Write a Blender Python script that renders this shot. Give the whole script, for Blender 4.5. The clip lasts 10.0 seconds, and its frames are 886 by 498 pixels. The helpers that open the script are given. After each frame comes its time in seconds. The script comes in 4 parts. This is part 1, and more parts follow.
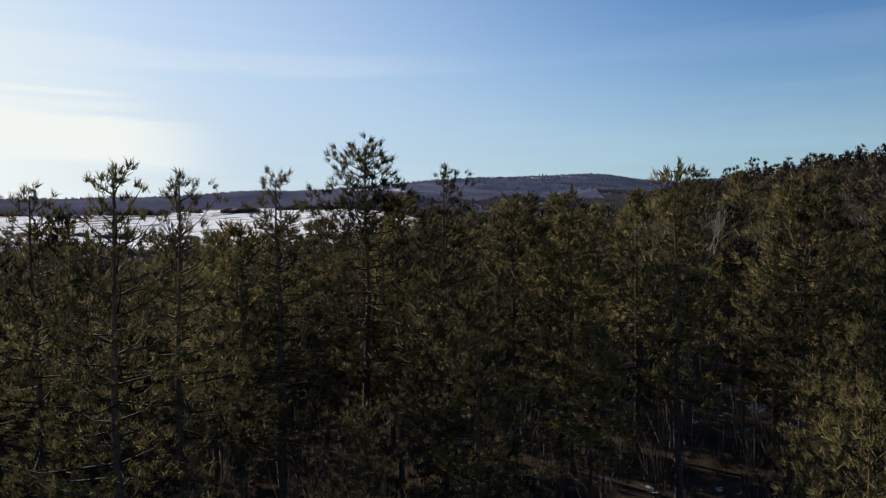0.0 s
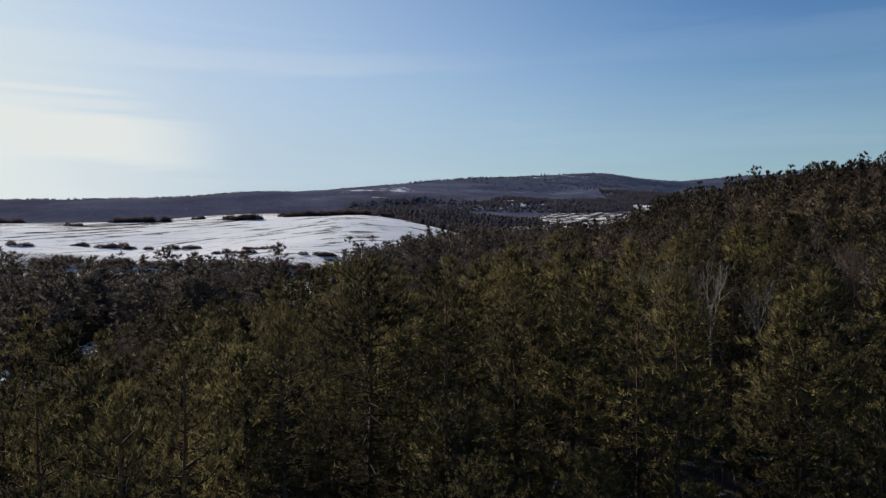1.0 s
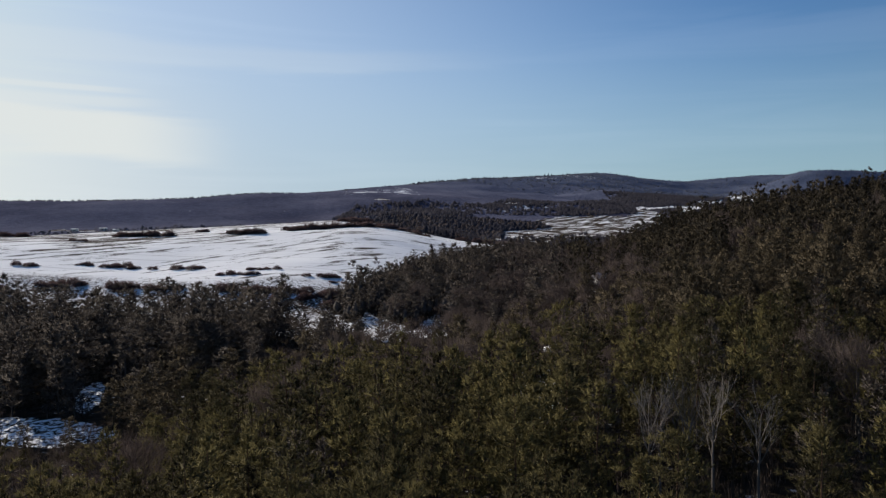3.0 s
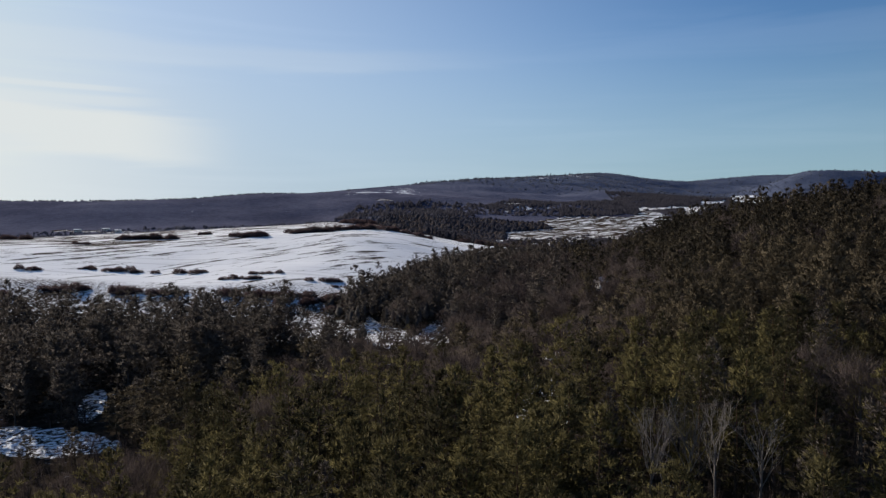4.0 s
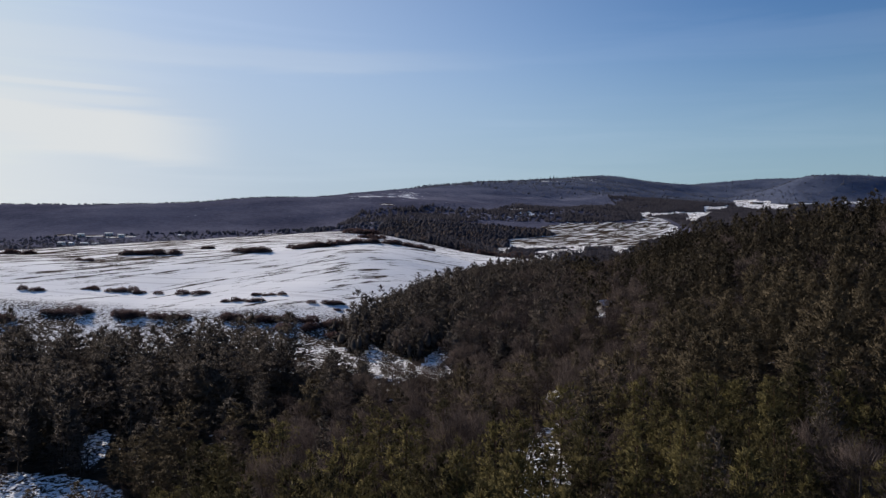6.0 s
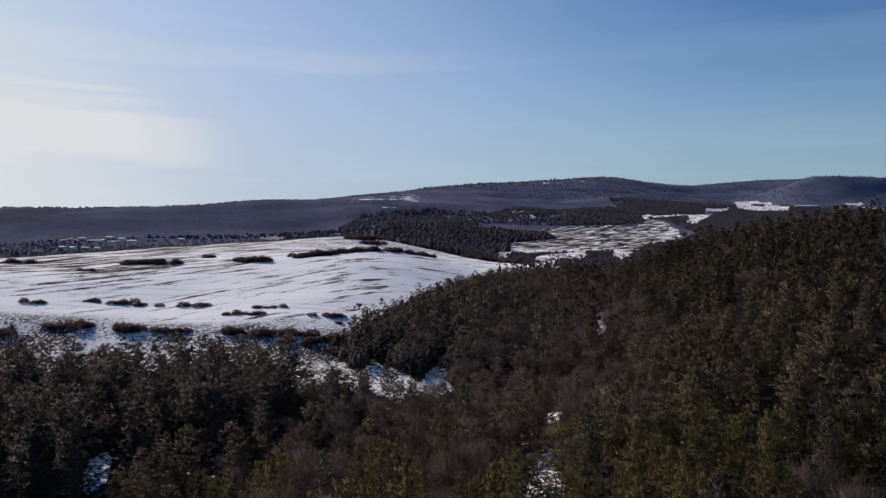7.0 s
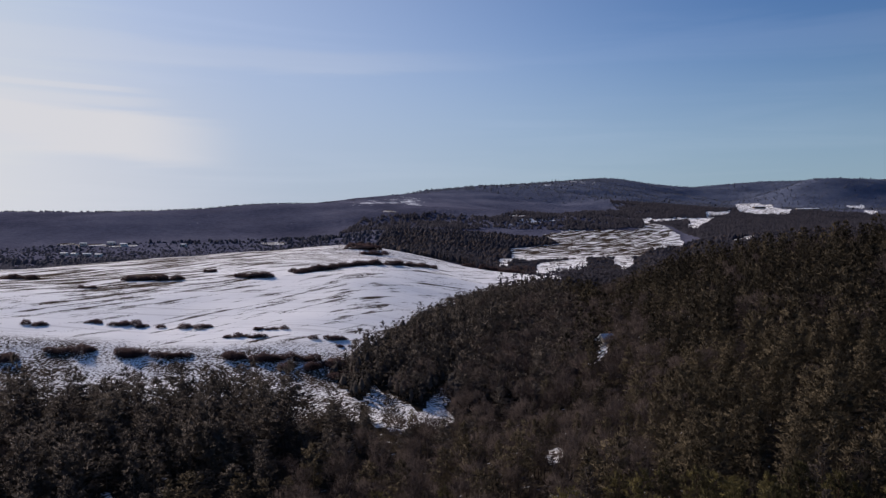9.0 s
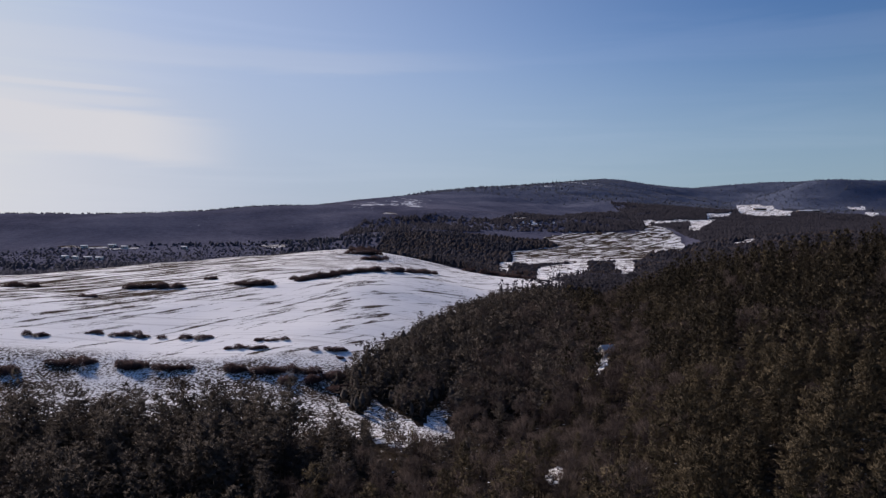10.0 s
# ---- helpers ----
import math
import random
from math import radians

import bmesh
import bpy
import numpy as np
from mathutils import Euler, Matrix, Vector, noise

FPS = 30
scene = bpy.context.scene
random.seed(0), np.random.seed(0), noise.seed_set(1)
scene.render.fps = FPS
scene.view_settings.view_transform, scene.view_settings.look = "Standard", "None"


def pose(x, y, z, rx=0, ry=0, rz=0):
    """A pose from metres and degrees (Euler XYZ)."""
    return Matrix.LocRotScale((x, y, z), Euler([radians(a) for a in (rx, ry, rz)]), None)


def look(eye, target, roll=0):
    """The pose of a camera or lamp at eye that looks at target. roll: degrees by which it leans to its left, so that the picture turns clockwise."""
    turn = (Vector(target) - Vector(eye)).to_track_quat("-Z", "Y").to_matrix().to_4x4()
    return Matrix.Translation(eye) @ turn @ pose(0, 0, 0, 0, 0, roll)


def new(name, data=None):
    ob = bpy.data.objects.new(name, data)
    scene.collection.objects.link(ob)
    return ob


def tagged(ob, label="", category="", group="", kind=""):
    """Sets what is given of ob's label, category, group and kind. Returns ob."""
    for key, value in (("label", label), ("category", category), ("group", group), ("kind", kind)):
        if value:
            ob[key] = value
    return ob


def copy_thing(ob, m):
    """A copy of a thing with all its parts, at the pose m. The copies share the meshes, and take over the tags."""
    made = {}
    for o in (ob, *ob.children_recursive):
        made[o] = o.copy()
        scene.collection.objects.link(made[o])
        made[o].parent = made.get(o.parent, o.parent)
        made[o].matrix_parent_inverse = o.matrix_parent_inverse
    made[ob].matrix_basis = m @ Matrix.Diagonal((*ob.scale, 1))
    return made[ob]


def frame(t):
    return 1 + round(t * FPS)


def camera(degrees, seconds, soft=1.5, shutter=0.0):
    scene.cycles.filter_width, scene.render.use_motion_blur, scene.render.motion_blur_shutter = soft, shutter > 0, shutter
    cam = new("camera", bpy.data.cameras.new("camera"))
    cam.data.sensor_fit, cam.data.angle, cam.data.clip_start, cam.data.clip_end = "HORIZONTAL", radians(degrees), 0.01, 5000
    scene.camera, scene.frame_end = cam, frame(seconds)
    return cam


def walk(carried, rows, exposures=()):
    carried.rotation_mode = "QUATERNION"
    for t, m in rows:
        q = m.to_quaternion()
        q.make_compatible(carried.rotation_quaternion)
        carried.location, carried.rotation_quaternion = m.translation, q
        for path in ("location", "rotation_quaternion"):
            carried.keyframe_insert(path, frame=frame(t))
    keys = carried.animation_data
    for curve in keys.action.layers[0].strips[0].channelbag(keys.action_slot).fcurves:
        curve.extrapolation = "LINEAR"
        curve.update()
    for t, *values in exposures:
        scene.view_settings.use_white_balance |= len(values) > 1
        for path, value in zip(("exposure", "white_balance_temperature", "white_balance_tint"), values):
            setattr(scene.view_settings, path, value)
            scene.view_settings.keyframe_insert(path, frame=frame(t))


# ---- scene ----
# seconds, height, yaw, pitch, roll: a drone that climbs straight up out of a pine wood
cam = camera(60.0, 10.0, soft=1.3)
CLIMB = [
    (0.0, 12.00, -0.000, -2.000, 0.300),
    (0.5, 13.97, 0.079, -1.995, 0.293),
    (1.0, 15.98, 0.144, -2.099, 0.238),
    (1.5, 17.89, 0.200, -2.130, 0.198),
    (2.0, 19.91, 0.286, -2.189, 0.151),
    (2.5, 21.87, 0.341, -2.220, 0.097),
    (2.7, 22.65, 0.365, -2.229, 0.085),
    (2.9, 23.40, 0.385, -2.240, 0.070),
    (3.1, 24.09, 0.405, -2.250, 0.055),
    (3.3, 24.64, 0.425, -2.258, 0.045),
    (3.5, 25.04, 0.450, -2.266, 0.035),
    (3.8, 25.30, 0.500, -2.274, 0.025),
    (4.0, 25.34, 0.565, -2.278, 0.020),
    (4.1, 25.53, 0.580, -2.282, 0.020),
    (4.2, 25.89, 0.595, -2.286, 0.019),
    (4.5, 27.07, 0.630, -2.297, 0.018),
    (5.0, 28.98, 0.680, -2.275, -0.104),
    (5.5, 30.81, 0.725, -2.246, -0.238),
    (7.0, 36.72, 0.831, -2.180, -0.216),
    (7.5, 38.56, 0.850, -2.147, -0.182),
    (8.0, 40.44, 0.866, -2.142, -0.208),
    (8.5, 42.33, 0.878, -2.175, -0.221),
    (9.0, 44.19, 0.910, -2.184, -0.241),
    (9.5, 46.09, 0.946, -2.179, -0.296),
    (10.0, 48.00, 0.965, -2.186, -0.299),
]
walk(
    cam,
    [(t, pose(0, 0, z, 90 + pitch, roll, yaw)) for t, z, yaw, pitch, roll in CLIMB],
    exposures=[(0.0, 0.47, 6500, 10), (0.5, 0.31, 6480, 10), (2.5, 0.23, 6400, 10), (5.0, 0.19, 6300, 12), (7.5, 0.11, 6300, 17), (10.0, 0.03, 6300, 21)],
)

# ---- light ----
SUN_AZIMUTH, SUN_HEIGHT = -39.0, 22.5     # degrees from straight ahead (left: minus), degrees above the horizon
sky_world = bpy.data.worlds.new("winter_sky")
sky_world.use_nodes = True
scene.world = sky_world
wn, wl = sky_world.node_tree.nodes, sky_world.node_tree.links
sky = wn.new("ShaderNodeTexSky")
sky.sky_type = "NISHITA"
sky.sun_disc = False
sky.sun_elevation = radians(SUN_HEIGHT)
sky.sun_rotation = radians(SUN_AZIMUTH)
sky.altitude = 500
sky.air_density, sky.dust_density, sky.ozone_density = 1.0, 0.6, 1.2
wn["Background"].inputs["Strength"].default_value = 0.085
coord = wn.new("ShaderNodeTexCoord")
tone = wn.new("ShaderNodeMix")
tone.data_type, tone.blend_type = "RGBA", "MULTIPLY"
tone.inputs[0].default_value = 1.0
tone.inputs[7].default_value = (0.41, 0.625, 0.86, 1)
wl.new(sky.outputs[0], tone.inputs[6])
# pale haze towards the horizon
upward = wn.new("ShaderNodeSeparateXYZ")
wl.new(coord.outputs["Generated"], upward.inputs[0])
low_air = wn.new("ShaderNodeMapRange")
low_air.interpolation_type = "SMOOTHSTEP"
for slot, v in zip(("From Min", "From Max", "To Min", "To Max"), (0.0, 0.26, 0.75, 0.0)):
    low_air.inputs[slot].default_value = v
wl.new(upward.outputs["Z"], low_air.inputs["Value"])
haze = wn.new("ShaderNodeMix")
haze.data_type = "RGBA"
haze.inputs[7].default_value = (3.3, 4.65, 5.3, 1)
wl.new(low_air.outputs[0], haze.inputs[0])
# the sun's side of the sky is white with thin cloud, lying low and broad
aside = wn.new("ShaderNodeVectorMath")
aside.operation = "SUBTRACT"
aside.inputs[1].default_value = (math.sin(radians(-40)), math.cos(radians(-40)), 0.03)
flat = wn.new("ShaderNodeVectorMath")
flat.operation = "MULTIPLY"
flat.inputs[1].default_value = (1, 1, 1.7)
reach = wn.new("ShaderNodeVectorMath")
reach.operation = "LENGTH"
wl.new(coord.outputs["Generated"], aside.inputs[0])
wl.new(aside.outputs[0], flat.inputs[0])
wl.new(flat.outputs[0], reach.inputs[0])
veil = wn.new("ShaderNodeMapRange")
veil.interpolation_type = "SMOOTHSTEP"
for slot, v in zip(("From Min", "From Max", "To Min", "To Max"), (0.08, 0.52, 0.86, 0.0)):
    veil.inputs[slot].default_value = v
wl.new(reach.outputs["Value"], veil.inputs["Value"])
white = wn.new("ShaderNodeMix")
white.data_type = "RGBA"
white.inputs[7].default_value = (7.8, 8.15, 7.85, 1)
wl.new(tone.outputs[2], haze.inputs[6])
broad_veil = wn.new("ShaderNodeMapRange")
broad_veil.interpolation_type = "SMOOTHSTEP"
for slot, v in zip(("From Min", "From Max", "To Min", "To Max"), (0.2, 1.15, 0.8, 0.0)):
    broad_veil.inputs[slot].default_value = v
wl.new(reach.outputs["Value"], broad_veil.inputs["Value"])
pale = wn.new("ShaderNodeMix")
pale.data_type = "RGBA"
pale.inputs[7].default_value = (5.4, 6.2, 7.2, 1)
wl.new(broad_veil.outputs[0], pale.inputs[0])
wl.new(haze.outputs[2], pale.inputs[6])
wl.new(pale.outputs[2], white.inputs[6])
wl.new(veil.outputs[0], white.inputs[0])
# thin streaks of cloud, drawn out sideways
squeeze = wn.new("ShaderNodeMapping")
squeeze.inputs["Rotation"].default_value = (0, radians(5), 0)
squeeze.inputs["Scale"].default_value = (1.5, 1.5, 19)
wisp = wn.new("ShaderNodeTexNoise")
wisp.inputs["Scale"].default_value, wisp.inputs["Detail"].default_value, wisp.inputs["Distortion"].default_value = 1.6, 7, 0.5
thin = wn.new("ShaderNodeMapRange")
thin.inputs["From Min"].default_value, thin.inputs["From Max"].default_value = 0.48, 0.75
thin.inputs["To Max"].default_value = 0.22
cloud = wn.new("ShaderNodeMix")
cloud.data_type = "RGBA"
lift = wn.new("ShaderNodeMix")
lift.data_type, lift.blend_type = "RGBA", "ADD"
lift.inputs[0].default_value = 1.0
lift.inputs[7].default_value = (1.5, 1.4, 1.3, 1)
wl.new(coord.outputs["Generated"], squeeze.inputs["Vector"])
wl.new(squeeze.outputs[0], wisp.inputs["Vector"])
wl.new(wisp.outputs[0], thin.inputs["Value"])
wl.new(thin.outputs[0], cloud.inputs[0])
wl.new(white.outputs[2], lift.inputs[6])
wl.new(white.outputs[2], cloud.inputs[6])
wl.new(lift.outputs[2], cloud.inputs[7])
bearing = wn.new("ShaderNodeMath")
bearing.operation = "ARCTAN2"
wl.new(upward.outputs["X"], bearing.inputs[0])
wl.new(upward.outputs["Y"], bearing.inputs[1])


def sky_band(slope, middle, half, west, east, strength):
    """A thin cloud along a slanting line, between two bearings, with a ragged edge. Gives its density."""
    line = wn.new("ShaderNodeMath")
    line.operation = "MULTIPLY_ADD"
    wl.new(bearing.outputs[0], line.inputs[0])
    line.inputs[1].default_value = -slope
    wl.new(upward.outputs["Z"], line.inputs[2])
    ragged = wn.new("ShaderNodeMath")
    ragged.operation = "MULTIPLY_ADD"
    wl.new(wisp.outputs[0], ragged.inputs[0])
    ragged.inputs[1].default_value = half * 2.6
    wl.new(line.outputs[0], ragged.inputs[2])
    off = wn.new("ShaderNodeMath")
    off.operation = "SUBTRACT"
    wl.new(ragged.outputs[0], off.inputs[0])
    off.inputs[1].default_value = middle + half * 1.3
    size = wn.new("ShaderNodeMath")
    size.operation = "ABSOLUTE"
    wl.new(off.outputs[0], size.inputs[0])
    body = wn.new("ShaderNodeMapRange")
    body.interpolation_type = "SMOOTHSTEP"
    for slot, v in zip(("From Min", "From Max", "To Min", "To Max"), (half * 0.3, half, strength, 0.0)):
        body.inputs[slot].default_value = v
    wl.new(size.outputs[0], body.inputs["Value"])
    ends = wn.new("ShaderNodeMapRange")
    ends.interpolation_type = "SMOOTHSTEP"
    for slot, v in zip(("From Min", "From Max", "To Min", "To Max"), (west, east, 1.0, 0.0)):
        ends.inputs[slot].default_value = v
    wl.new(bearing.outputs[0], ends.inputs["Value"])
    both = wn.new("ShaderNodeMath")
    both.operation = "MULTIPLY"
    wl.new(body.outputs[0], both.inputs[0])
    wl.new(ends.outputs[0], both.inputs[1])
    return both.outputs[0]


overcast = cloud.outputs[2]
for slope, middle, half, west, east, strength in [(-0.12, 0.049, 0.034, -0.42, -0.255, 0.95), (0.0, 0.196, 0.02, -0.2, 0.12, 0.15), (-0.02, 0.144, 0.005, -0.44, -0.36, 0.5), (-0.02, 0.130, 0.009, -0.42, -0.33, 0.4)]:
    sheet = wn.new("ShaderNodeMix")
    sheet.data_type = "RGBA"
    sheet.inputs[7].default_value = (7.55, 7.85, 7.6, 1)
    wl.new(sky_band(slope, middle, half, west, east, strength), sheet.inputs[0])
    wl.new(overcast, sheet.inputs[6])
    overcast = sheet.outputs[2]
cap = wn.new("ShaderNodeVectorMath")
cap.operation = "MINIMUM"
cap.inputs[1].default_value = (7.6, 7.9, 7.65)
wl.new(overcast, cap.inputs[0])
wl.new(cap.outputs[0], wn["Background"].inputs["Color"])

sun = new("sun", bpy.data.lights.new("sun", "SUN"))
sun.data.energy, sun.data.angle, sun.data.color = 5.0, radians(0.53), (1.0, 0.9, 0.77)
az, el = radians(SUN_AZIMUTH), radians(SUN_HEIGHT)
toward = Vector((math.sin(az) * math.cos(el), math.cos(az) * math.cos(el), math.sin(el)))
sun.matrix_world = look(toward * 100, (0, 0, 0))

# ---- materials ----


def shader(name):
    m = bpy.data.materials.new(name)
    m.use_nodes = True
    return m, m.node_tree.nodes, m.node_tree.links, m.node_tree.nodes["Principled BSDF"]


def noise_of(nodes, links, vector, scale, detail=3.0, rough=0.55):
    n = nodes.new("ShaderNodeTexNoise")
    n.inputs["Scale"].default_value, n.inputs["Detail"].default_value, n.inputs["Roughness"].default_value = scale, detail, rough
    links.new(vector, n.inputs["Vector"])
    return n.outputs[0]


def ramp_of(nodes, links, value, stops):
    r = nodes.new("ShaderNodeValToRGB")
    r.color_ramp.elements[0].position, r.color_ramp.elements[0].color = stops[0][0], (*stops[0][1], 1)
    r.color_ramp.elements[1].position, r.color_ramp.elements[1].color = stops[-1][0], (*stops[-1][1], 1)
    for where, colour in stops[1:-1]:
        r.color_ramp.elements.new(where).color = (*colour, 1)
    links.new(value, r.inputs[0])
    return r.outputs[0]


def blend(nodes, links, factor, a, b, mode="MIX"):
    n = nodes.new("ShaderNodeMix")
    n.data_type, n.blend_type = "RGBA", mode
    for value, slot in ((factor, 0), (a, 6), (b, 7)):
        if isinstance(value, (int, float)):
            n.inputs[slot].default_value = value
        elif isinstance(value, tuple):
            n.inputs[slot].default_value = (*value, 1)
        else:
            links.new(value, n.inputs[slot])
    return n.outputs[2]


def spread(nodes, links, value, lo, hi, to_lo=0.0, to_hi=1.0):
    n = nodes.new("ShaderNodeMapRange")
    for slot, v in zip(("From Min", "From Max", "To Min", "To Max"), (lo, hi, to_lo, to_hi)):
        n.inputs[slot].default_value = v
    links.new(value, n.inputs["Value"])
    return n.outputs[0]


def foliage(name, dark, mid, light, through_light=0.3, patch=0.12):
    """Needles or twigs: colour drifts from tree to tree and from tuft to tuft, and light shines through."""
    m, nodes, links, base = shader(name)
    geo = nodes.new("ShaderNodeNewGeometry")
    info = nodes.new("ShaderNodeObjectInfo")
    far = noise_of(nodes, links, geo.outputs["Position"], patch, 2)
    add = nodes.new("ShaderNodeMath")
    add.operation = "MULTIPLY_ADD"
    links.new(geo.outputs["Random Per Island"], add.inputs[0])
    add.inputs[1].default_value = 0.05
    links.new(far, add.inputs[2])
    add2 = nodes.new("ShaderNodeMath")
    add2.operation = "MULTIPLY_ADD"
    links.new(info.outputs["Random"], add2.inputs[0])
    add2.inputs[1].default_value = 0.32
    links.new(add.outputs[0], add2.inputs[2])
    tone = nodes.new("ShaderNodeAttribute")
    tone.attribute_name = "tone"
    add3 = nodes.new("ShaderNodeMath")
    add3.operation = "ADD"
    links.new(add2.outputs[0], add3.inputs[0])
    links.new(tone.outputs["Fac"], add3.inputs[1])
    colour = ramp_of(nodes, links, add3.outputs[0], [(0.42, dark), (0.6, mid), (0.82, light)])
    links.new(colour, base.inputs["Base Color"])
    base.inputs["Roughness"].default_value = 0.85
    base.inputs["Specular IOR Level"].default_value = 0.03
    glow = nodes.new("ShaderNodeBsdfTranslucent")
    links.new(colour, glow.inputs["Color"])
    mix = nodes.new("ShaderNodeMixShader")
    mix.inputs[0].default_value = through_light
    links.new(base.outputs[0], mix.inputs[1])
    links.new(glow.outputs[0], mix.inputs[2])
    links.new(mix.outputs[0], nodes["Material Output"].inputs["Surface"])
    return m


def bark(name, low, high, split):
    """Bark that turns from one colour to another up the stem, with flakes."""
    m, nodes, links, base = shader(name)
    tex = nodes.new("ShaderNodeTexCoord")
    sep = nodes.new("ShaderNodeSeparateXYZ")
    links.new(tex.outputs["Object"], sep.inputs[0])
    up = spread(nodes, links, sep.outputs["Z"], split - 2, split + 2)
    flakes = noise_of(nodes, links, tex.outputs["Object"], 9, 4)
    colour = blend(nodes, links, up, low, high)
    shade = ramp_of(nodes, links, flakes, [(0.3, (0.45, 0.42, 0.4)), (0.7, (1.2, 1.15, 1.1))])
    links.new(blend(nodes, links, 1.0, colour, shade, "MULTIPLY"), base.inputs["Base Color"])
    base.inputs["Roughness"].default_value = 0.9
    base.inputs["Specular IOR Level"].default_value = 0.1
    bump = nodes.new("ShaderNodeBump")
    bump.inputs["Strength"].default_value, bump.inputs["Distance"].default_value = 0.6, 0.02
    links.new(flakes, bump.inputs["Height"])
    links.new(bump.outputs[0], base.inputs["Normal"])
    return m


NEEDLES = foliage("pine_needles", (0.024, 0.022, 0.015), (0.063, 0.056, 0.030), (0.135, 0.116, 0.051), 0.3, 0.3)
NEEDLES_SLOPE = foliage("slope_pine_needles", (0.027, 0.024, 0.019), (0.050, 0.043, 0.032), (0.090, 0.074, 0.050), 0.2, 0.12)
NEEDLES_DARK = foliage("fir_needles", (0.058, 0.049, 0.045), (0.080, 0.069, 0.062), (0.104, 0.090, 0.078), 0.2)
# conifers across the valley: a little blue haze tinted into the needle colour
NEEDLES_HAZED = foliage("hazed_valley_conifer", (0.050, 0.049, 0.063), (0.066, 0.064, 0.080), (0.086, 0.081, 0.096), 0.45, 0.03)
# hill and peak woods: aerial haze put into the colour, paler and bluer
HAZED_HILL_WOOD = foliage("hazed_hill_wood", (0.058, 0.062, 0.085), (0.083, 0.086, 0.114), (0.112, 0.114, 0.143), 0.5, 0.010)
HAZED_PEAK_WOOD = foliage("hazed_distant_wood", (0.068, 0.081, 0.117), (0.090, 0.105, 0.143), (0.117, 0.129, 0.165), 0.5, 0.005)
TWIGS = foliage("bare_twigs", (0.043, 0.034, 0.034), (0.066, 0.052, 0.051), (0.104, 0.083, 0.076), 0.3)
TWIGS_PALE = foliage("pale_aspen_twigs", (0.105, 0.092, 0.085), (0.145, 0.128, 0.118), (0.19, 0.17, 0.155), 0.0)
BRUSH = foliage("red_brown_brush", (0.068, 0.044, 0.046), (0.104, 0.070, 0.071), (0.145, 0.101, 0.098), 0.25)
PINE_BARK = bark("pine_bark", (0.075, 0.064, 0.054), (0.17, 0.10, 0.062), 7)
DEAD_BARK = bark("dry_bough_bark", (0.030, 0.026, 0.023), (0.055, 0.042, 0.032), 8)
GREY_BARK = bark("grey_bark", (0.10, 0.09, 0.08), (0.16, 0.14, 0.12), 4)


def ground_material():
    m, nodes, links, base = shader("snowy_winter_ground")
    geo = nodes.new("ShaderNodeNewGeometry")
    where = geo.outputs["Position"]
    cover = nodes.new("ShaderNodeAttribute")
    cover.attribute_name = "snow"
    rough = nodes.new("ShaderNodeAttribute")
    rough.attribute_name = "rough_grass"
    # streaks of blown-off grass, drawn out across the field
    turned = nodes.new("ShaderNodeMapping")
    turned.inputs["Rotation"].default_value = (0, 0, radians(-50))
    links.new(where, turned.inputs["Vector"])
    drift = nodes.new("ShaderNodeMapping")
    drift.inputs["Scale"].default_value = (0.030, 0.21, 0.0)
    links.new(turned.outputs[0], drift.inputs["Vector"])
    streak = noise_of(nodes, links, drift.outputs[0], 1.0, 8, 0.7)
    furrow = nodes.new("ShaderNodeMapping")
    furrow.inputs["Scale"].default_value = (0.012, 0.4, 0.0)
    links.new(where, furrow.inputs["Vector"])
    line = noise_of(nodes, links, furrow.outputs[0], 1.0, 3, 0.6)
    clods = noise_of(nodes, links, where, 0.55, 4, 0.65)
    patches = noise_of(nodes, links, where, 0.045, 4, 0.6)
    tussock = noise_of(nodes, links, where, 1.3, 5, 0.7)
    hump = nodes.new("ShaderNodeMath")
    hump.operation = "MULTIPLY_ADD"
    links.new(patches, hump.inputs[0])
    hump.inputs[1].default_value = 0.5
    links.new(tussock, hump.inputs[2])
    hummock = hump.outputs[0]
    # bare = how much grass shows
    worn = nodes.new("ShaderNodeAttribute")
    worn.attribute_name = "worn"
    band = nodes.new("ShaderNodeMapping")
    band.inputs["Scale"].default_value = (0.022, 0.15, 0.0)
    links.new(turned.outputs[0], band.inputs["Vector"])
    bands = noise_of(nodes, links, band.outputs[0], 1.0, 7, 0.66)
    streak = blend(nodes, links, spread(nodes, links, worn.outputs["Fac"], 0.3, 0.8, 0.0, 0.7), streak, bands)
    shift = nodes.new("ShaderNodeMath")
    shift.operation = "MULTIPLY_ADD"
    links.new(worn.outputs["Fac"], shift.inputs[0])
    shift.inputs[1].default_value = 0.115
    links.new(streak, shift.inputs[2])
    frayed = nodes.new("ShaderNodeMath")
    frayed.operation = "MULTIPLY_ADD"
    links.new(tussock, frayed.inputs[0])
    frayed.inputs[1].default_value = 0.28
    links.new(shift.outputs[0], frayed.inputs[2])
    stretch = nodes.new("ShaderNodeMath")
    stretch.operation = "MULTIPLY_ADD"
    links.new(patches, stretch.inputs[0])
    stretch.inputs[1].default_value = 0.3
    links.new(frayed.outputs[0], stretch.inputs[2])
    streak = stretch.outputs[0]
    rough_amount = blend(nodes, links, rough.outputs["Fac"], spread(nodes, links, streak, 0.868, 0.918), spread(nodes, links, hummock, 0.715, 0.76))
    fine = spread(nodes, links, line, 0.54, 0.68, 0.0, 0.25)
    bare = blend(nodes, links, 1.0, rough_amount, fine, "ADD")
    dead = ramp_of(nodes, links, clods, [(0.3, (0.030, 0.023, 0.017)), (0.55, (0.065, 0.048, 0.034)), (0.75, (0.12, 0.09, 0.064))])
    snow = ramp_of(nodes, links, patches, [(0.3, (0.88, 0.885, 0.89)), (0.7, (0.94, 0.94, 0.935))])
